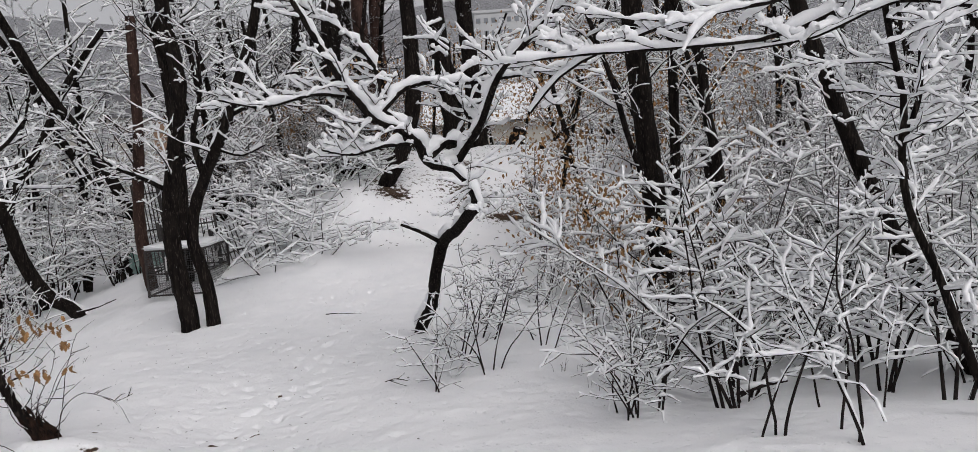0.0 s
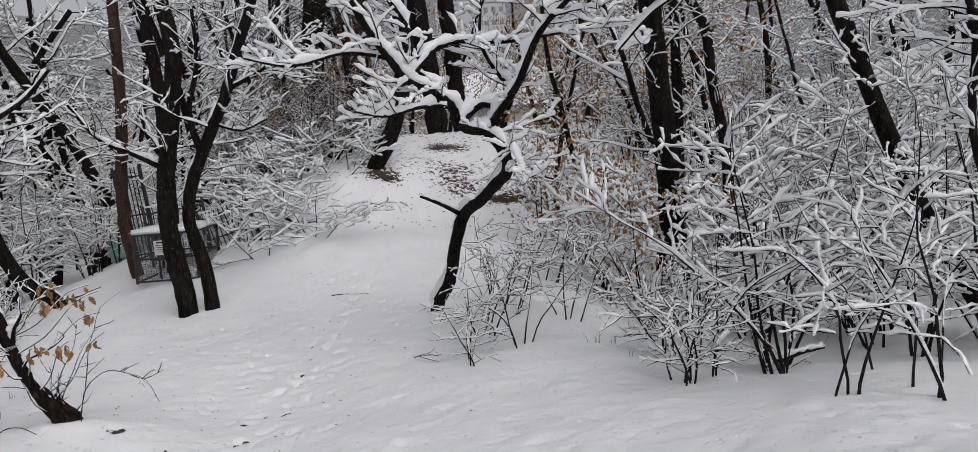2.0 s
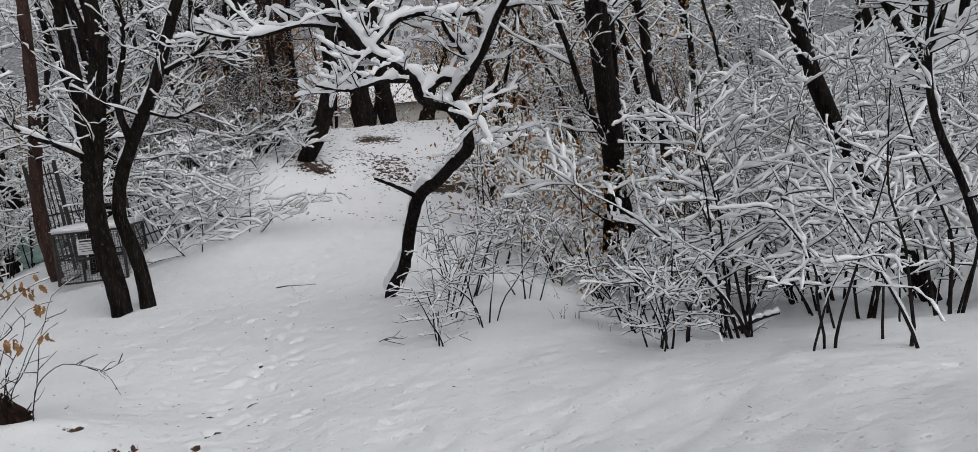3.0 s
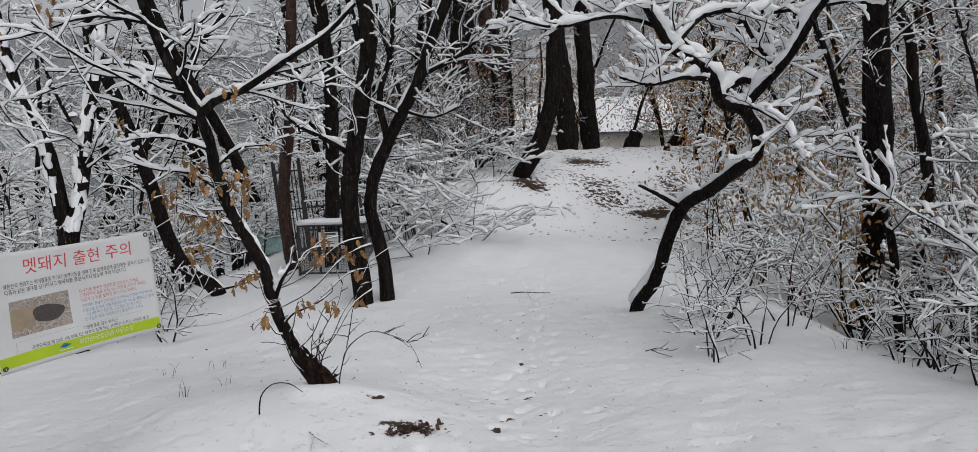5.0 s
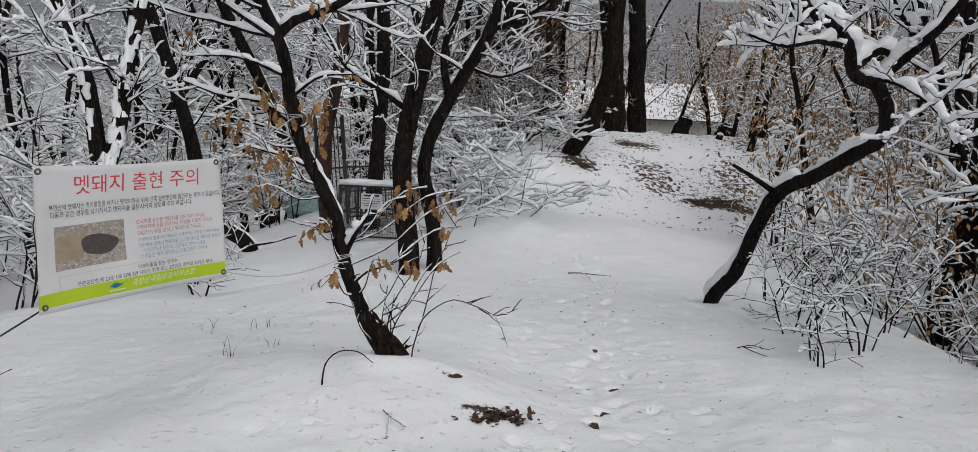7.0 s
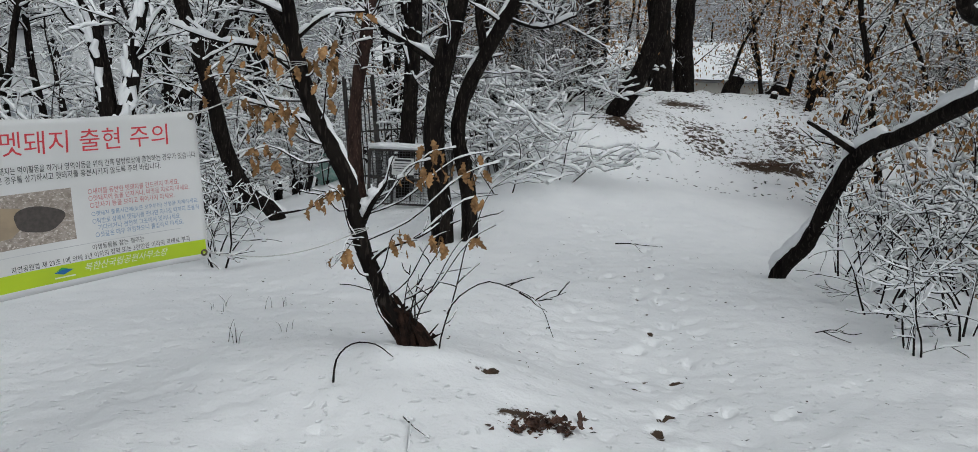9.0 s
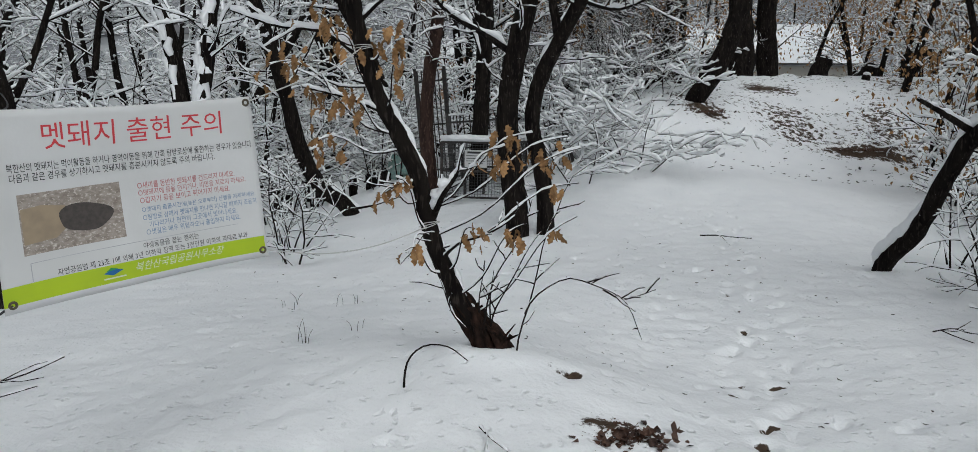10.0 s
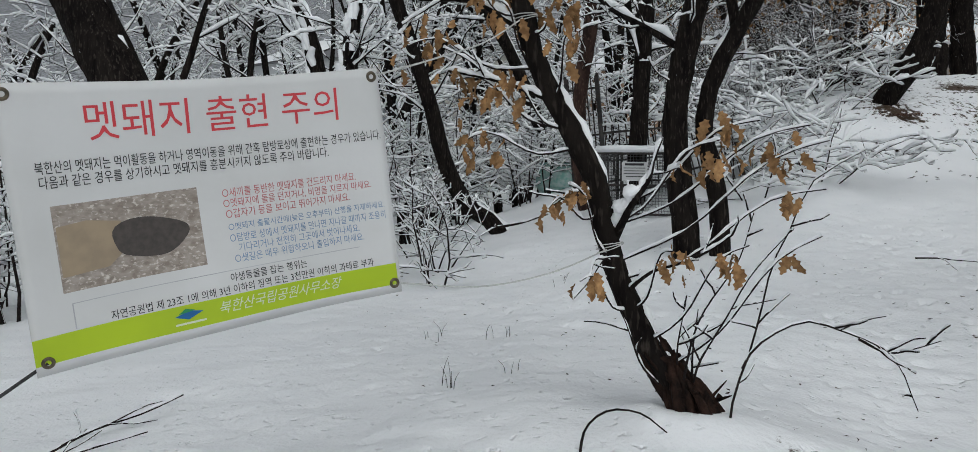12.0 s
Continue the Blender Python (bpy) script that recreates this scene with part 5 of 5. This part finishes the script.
WET_LEAF = material("wet_dead_leaf", (0.035, 0.018, 0.013), 0.5, (0.12, 0.06, 0.038), 14, (1, 1, 1), 0.4, 70, 0.35, per_object=0.2)


def leaf_litter(at, r, seed, count, label):
    """Rotten leaves and root bits showing through a hole in the snow."""
    root = thing("leaf_litter", label, "leaf litter", (at[0], at[1], ground_at(*at)))
    rng = np.random.default_rng(seed)
    bm = bmesh.new()
    for _ in range(count):
        c = Vector((rng.normal(0, r * 0.5), rng.normal(0, r * 0.3), rng.uniform(-0.01, 0.035)))
        m = Matrix.Translation(c) @ Euler((rng.normal(0, 0.5), rng.normal(0, 0.5), rng.uniform(0, 6.28))).to_matrix().to_4x4()
        s = rng.uniform(0.009, 0.024)
        top = [bm.verts.new(m @ Vector((s * math.cos(a) * 1.5, s * math.sin(a), s * 0.35 * math.cos(2 * a)))) for a in [k / 6 * 6.283 for k in range(6)]]
        bm.faces.new(top)
    tagged(part("rotten_leaves", from_bm("rotten_leaves", bm), WET_LEAF, root), kind="stuff")


leaf_litter((-4.2, 8.17), 0.26, 1, 620, "reddish-brown rotten leaves and roots bared in the snow")
leaf_litter((0.25, 22.8), 0.9, 2, 420, "brown leaf litter bared on the trail")
leaf_litter((-3.0, 22.5), 0.5, 3, 220, "brown leaf litter at the pine's foot")


# ---- houses beyond the wood ----
PLASTER = material("pale_plaster", (0.55, 0.53, 0.48), 0.9, (0.48, 0.46, 0.42), 1.5, (1, 1, 1), 0.2, 20)
TAN = material("tan_brick", (0.33, 0.22, 0.15), 0.9, (0.27, 0.18, 0.12), 4, (1, 1, 3), 0.3, 20)
GLASS = material("dark_glass", (0.03, 0.04, 0.045), 0.12, (0.05, 0.06, 0.065), 0.6, (1, 1, 1), 0.0, 20, 0.6)
# pane grey lightened: distance haze painted into the window colour
PALE_GLASS = material("haze_paled_glass", (0.22, 0.24, 0.26), 0.3, (0.3, 0.32, 0.34), 0.6, (1, 1, 1), 0.0, 20, 0.4)
TILE = material("grey_roof", (0.16, 0.16, 0.17), 0.8, (0.24, 0.24, 0.25), 2, (1, 1, 1), 0.3, 20)
WHITEWALL = material("white_wall", (0.62, 0.63, 0.63), 0.9, (0.55, 0.56, 0.57), 0.4, (1, 1, 1), 0.1, 4)
BLUE = material("blue_plastic", (0.03, 0.10, 0.35), 0.5, (0.04, 0.12, 0.4), 3, (1, 1, 1), 0.0)
GREEN = material("green_net", (0.22, 0.42, 0.37), 0.8, (0.45, 0.55, 0.53), 12, (1, 1, 1), 0.2)


def house(at, size, roof_h, wall, label, columns=4, storeys=1, turn=0.0):
    w, d, h = size
    root = thing("house", label, "house", (at[0], at[1], ground_at(at[0], at[1]) - 0.3))
    root.rotation_euler = (0, 0, radians(turn))
    top = at[2] - root.location.z
    part("wall", box("wall", (w, d, top), Matrix.Translation((0, d / 2, top / 2)), 0.03), wall, root)
    bm = bmesh.new()
    e = 0.5
    v = [bm.verts.new(p) for p in ((-w / 2 - e, -e, top), (w / 2 + e, -e, top), (w / 2 + e, d + e, top), (-w / 2 - e, d + e, top), (-w / 2 - e, d / 2, top + roof_h), (w / 2 + e, d / 2, top + roof_h))]
    for f in ((0, 1, 5, 4), (2, 3, 4, 5), (1, 2, 5), (3, 0, 4), (3, 2, 1, 0)):
        bm.faces.new([v[k] for k in f])
    roof = part("roof", from_bm("roof", bm), TILE, root)
    bm = bmesh.new()
    v = [bm.verts.new(p) for p in ((-w / 2 - e, -e, top + 0.05), (w / 2 + e, -e, top + 0.05), (w / 2 + e, d / 2, top + roof_h + 0.18), (-w / 2 - e, d / 2, top + roof_h + 0.18), (w / 2 + e, d + e, top + 0.05), (-w / 2 - e, d + e, top + 0.05))]
    for f in ((0, 1, 2, 3), (3, 2, 4, 5)):
        bm.faces.new([v[k] for k in f])
    bmesh.ops.subdivide_edges(bm, edges=bm.edges, cuts=6, use_grid_fill=True)
    for q in bm.verts:
        q.co.z += 0.05 * noise.noise(q.co * 0.8) + 0.06
    part("snow", from_bm("snow", bm, True), SNOW, roof, "smooth white snow on the roof")
    for s in range(storeys):
        for k in range(columns):
            x = w * ((k + 0.5) / columns - 0.5)
            z = top * (s + 0.55) / storeys
            win = part("window", box("window", (w / columns * 0.5, 0.12, min(1.2, top / storeys * 0.45)), Matrix.Translation((x, -0.03, z)), 0.02), WHITEWALL, root)
            part("pane", box("pane", (w / columns * 0.44, 0.06, min(1.06, top / storeys * 0.4)), Matrix.Translation((x, -0.08, z)), 0.01), PALE_GLASS, win)
    return root


house((0.6, 45.3, 3.1), (8.4, 7.5, 3), 2.2, PLASTER, "low cream house with a snow-covered roof", 3)
house((-43.5, 58, 6.3), (10, 8, 3), 1.8, WHITEWALL, "pale house with a snowy grey roof", 4, 2, -25)
house((-33.5, 60, 6.8), (8, 8, 3), 1.0, TAN, "tan brick house with a snowy roof", 3, 2, -25)
house((-23.5, 40, 4.6), (5, 6, 3), 1.4, PLASTER, "pale house with a snowy roof and green window", 2, 1, -25)
house((-16, 62, 5.0), (9, 8, 3), 1.6, TAN, "brick house with a snowy roof", 3, 2, -10)


def apartment_block():
    root = thing("apartment_block", "white apartment block with rows of windows, far off", "building", (4, 150, ground_at(4, 150) - 1))
    h = 27 - root.location.z
    part("wall", box("wall", (13, 12, h), Matrix.Translation((0, 6, h / 2)), 0.1), WHITEWALL, root)
    part("roof", box("roof", (13.4, 12.4, 0.6), Matrix.Translation((0, 6, h + 0.3)), 0.1), WHITEWALL, root)
    pane = box("window", (0.8, 0.1, 0.9), Matrix(), 0.03)
    for s in range(int(h / 2.3)):
        for k in range(9):
            part("window", pane, PALE_GLASS, root).matrix_basis = Matrix.Translation((-5.7 + 1.42 * k, -0.04, h - 1.3 - 2.3 * s))


apartment_block()
bm = bmesh.new()
box_into(bm, (1.1, 0.4, 0.7), Matrix.Translation((0, 0, 0.3)), 0.12)
bmesh.ops.subdivide_edges(bm, edges=bm.edges, cuts=3, use_grid_fill=True)
for v in bm.verts:
    v.co += Vector((0.08, 0.08, 0.12)) * noise.noise(v.co * 2.2)
heap = new("tarpaulin", from_bm("tarpaulin", bm, True))
heap.data.materials.append(GREEN)
heap.location = (-9.9, 22.6, ground_at(-9.9, 22.6))
tagged(heap, "pale green tarpaulin over a heap beyond the cage", "tarpaulin")


def grass_tuft(at, seed, stems, height, label):
    """A few dry stems standing out of the snow."""
    root = thing("dry_stems", label, "grass", (at[0], at[1], ground_at(*at)), "dry stems in the snow")
    rng = np.random.default_rng(seed)
    for _ in range(stems):
        t = Tubes()
        b = rng.normal(0, 0.06, 2)
        d = rng.normal(0, 0.35, 2)
        h = height * rng.uniform(0.5, 1.2)
        t.add(resample([(b[0], b[1], -0.05), (b[0] + d[0] * h * 0.4, b[1] + d[1] * h * 0.4, h * 0.6), (b[0] + d[0] * h, b[1] + d[1] * h, h)], 5), np.linspace(0.003, 0.0012, 5), 4)
        part("stem", t.mesh("stem"), BARK_TWIG, root)


rng = random.Random(77)
for k in range(12):
    x, y = ((rng.uniform(-7.6, -6.0), rng.uniform(9.2, 11.5)), (rng.uniform(-8.5, -6.5), rng.uniform(11, 14)), (rng.uniform(0.0, 1.0), rng.uniform(9.5, 13)))[k % 3]
    grass_tuft((x, y), k, rng.randint(2, 5), rng.uniform(0.05, 0.14), "thin dry stems poking through the snow")


def debris():
    """Bark scraps, twig ends and leaf bits lying on the snow: too many to count."""
    rng = np.random.default_rng(31)
    spots = [(rng.uniform(-8.5, 2.0), rng.uniform(6.0, 19.0)) for _ in range(120)]
    spots += [(rng.normal(-3.4, 0.8), rng.uniform(7.5, 15.0)) for _ in range(110)]
    spots += [(rng.normal(-4.6, 0.7), rng.normal(8.5, 0.5)) for _ in range(110)]
    spots += [(rng.normal(-6.6, 1.2), rng.normal(13.5, 1.5)) for _ in range(110)]
    spots += [(rng.uniform(-4.5, 3.5), rng.uniform(19.5, 30.0)) for _ in range(900)]
    t = Tubes()
    for x, y in spots:
        z = ground_at(x, y)
        far = y > 19
        size = rng.uniform(0.006, 0.02) * (2.4 if far else 1.0)
        a = rng.uniform(0, 6.283)
        d = np.array([math.cos(a), math.sin(a), rng.normal(0, 0.12)]) * size
        o = np.array([x, y, z + rng.uniform(0.0, 0.02) + (0.03 if far else 0.0)])
        t.add([o - d, o + rng.normal(0, size * 0.2, 3), o + d], np.array([0.3, 1, 0.25]) * size * rng.uniform(0.16, 0.5), 5, 0.6)
    me = t.mesh("forest_debris", 0.3)
    me.materials.append(ROOT)
    tagged(new("forest_debris", me), "dark bark scraps and leaf bits scattered over the snow", "debris", kind="stuff")


debris()
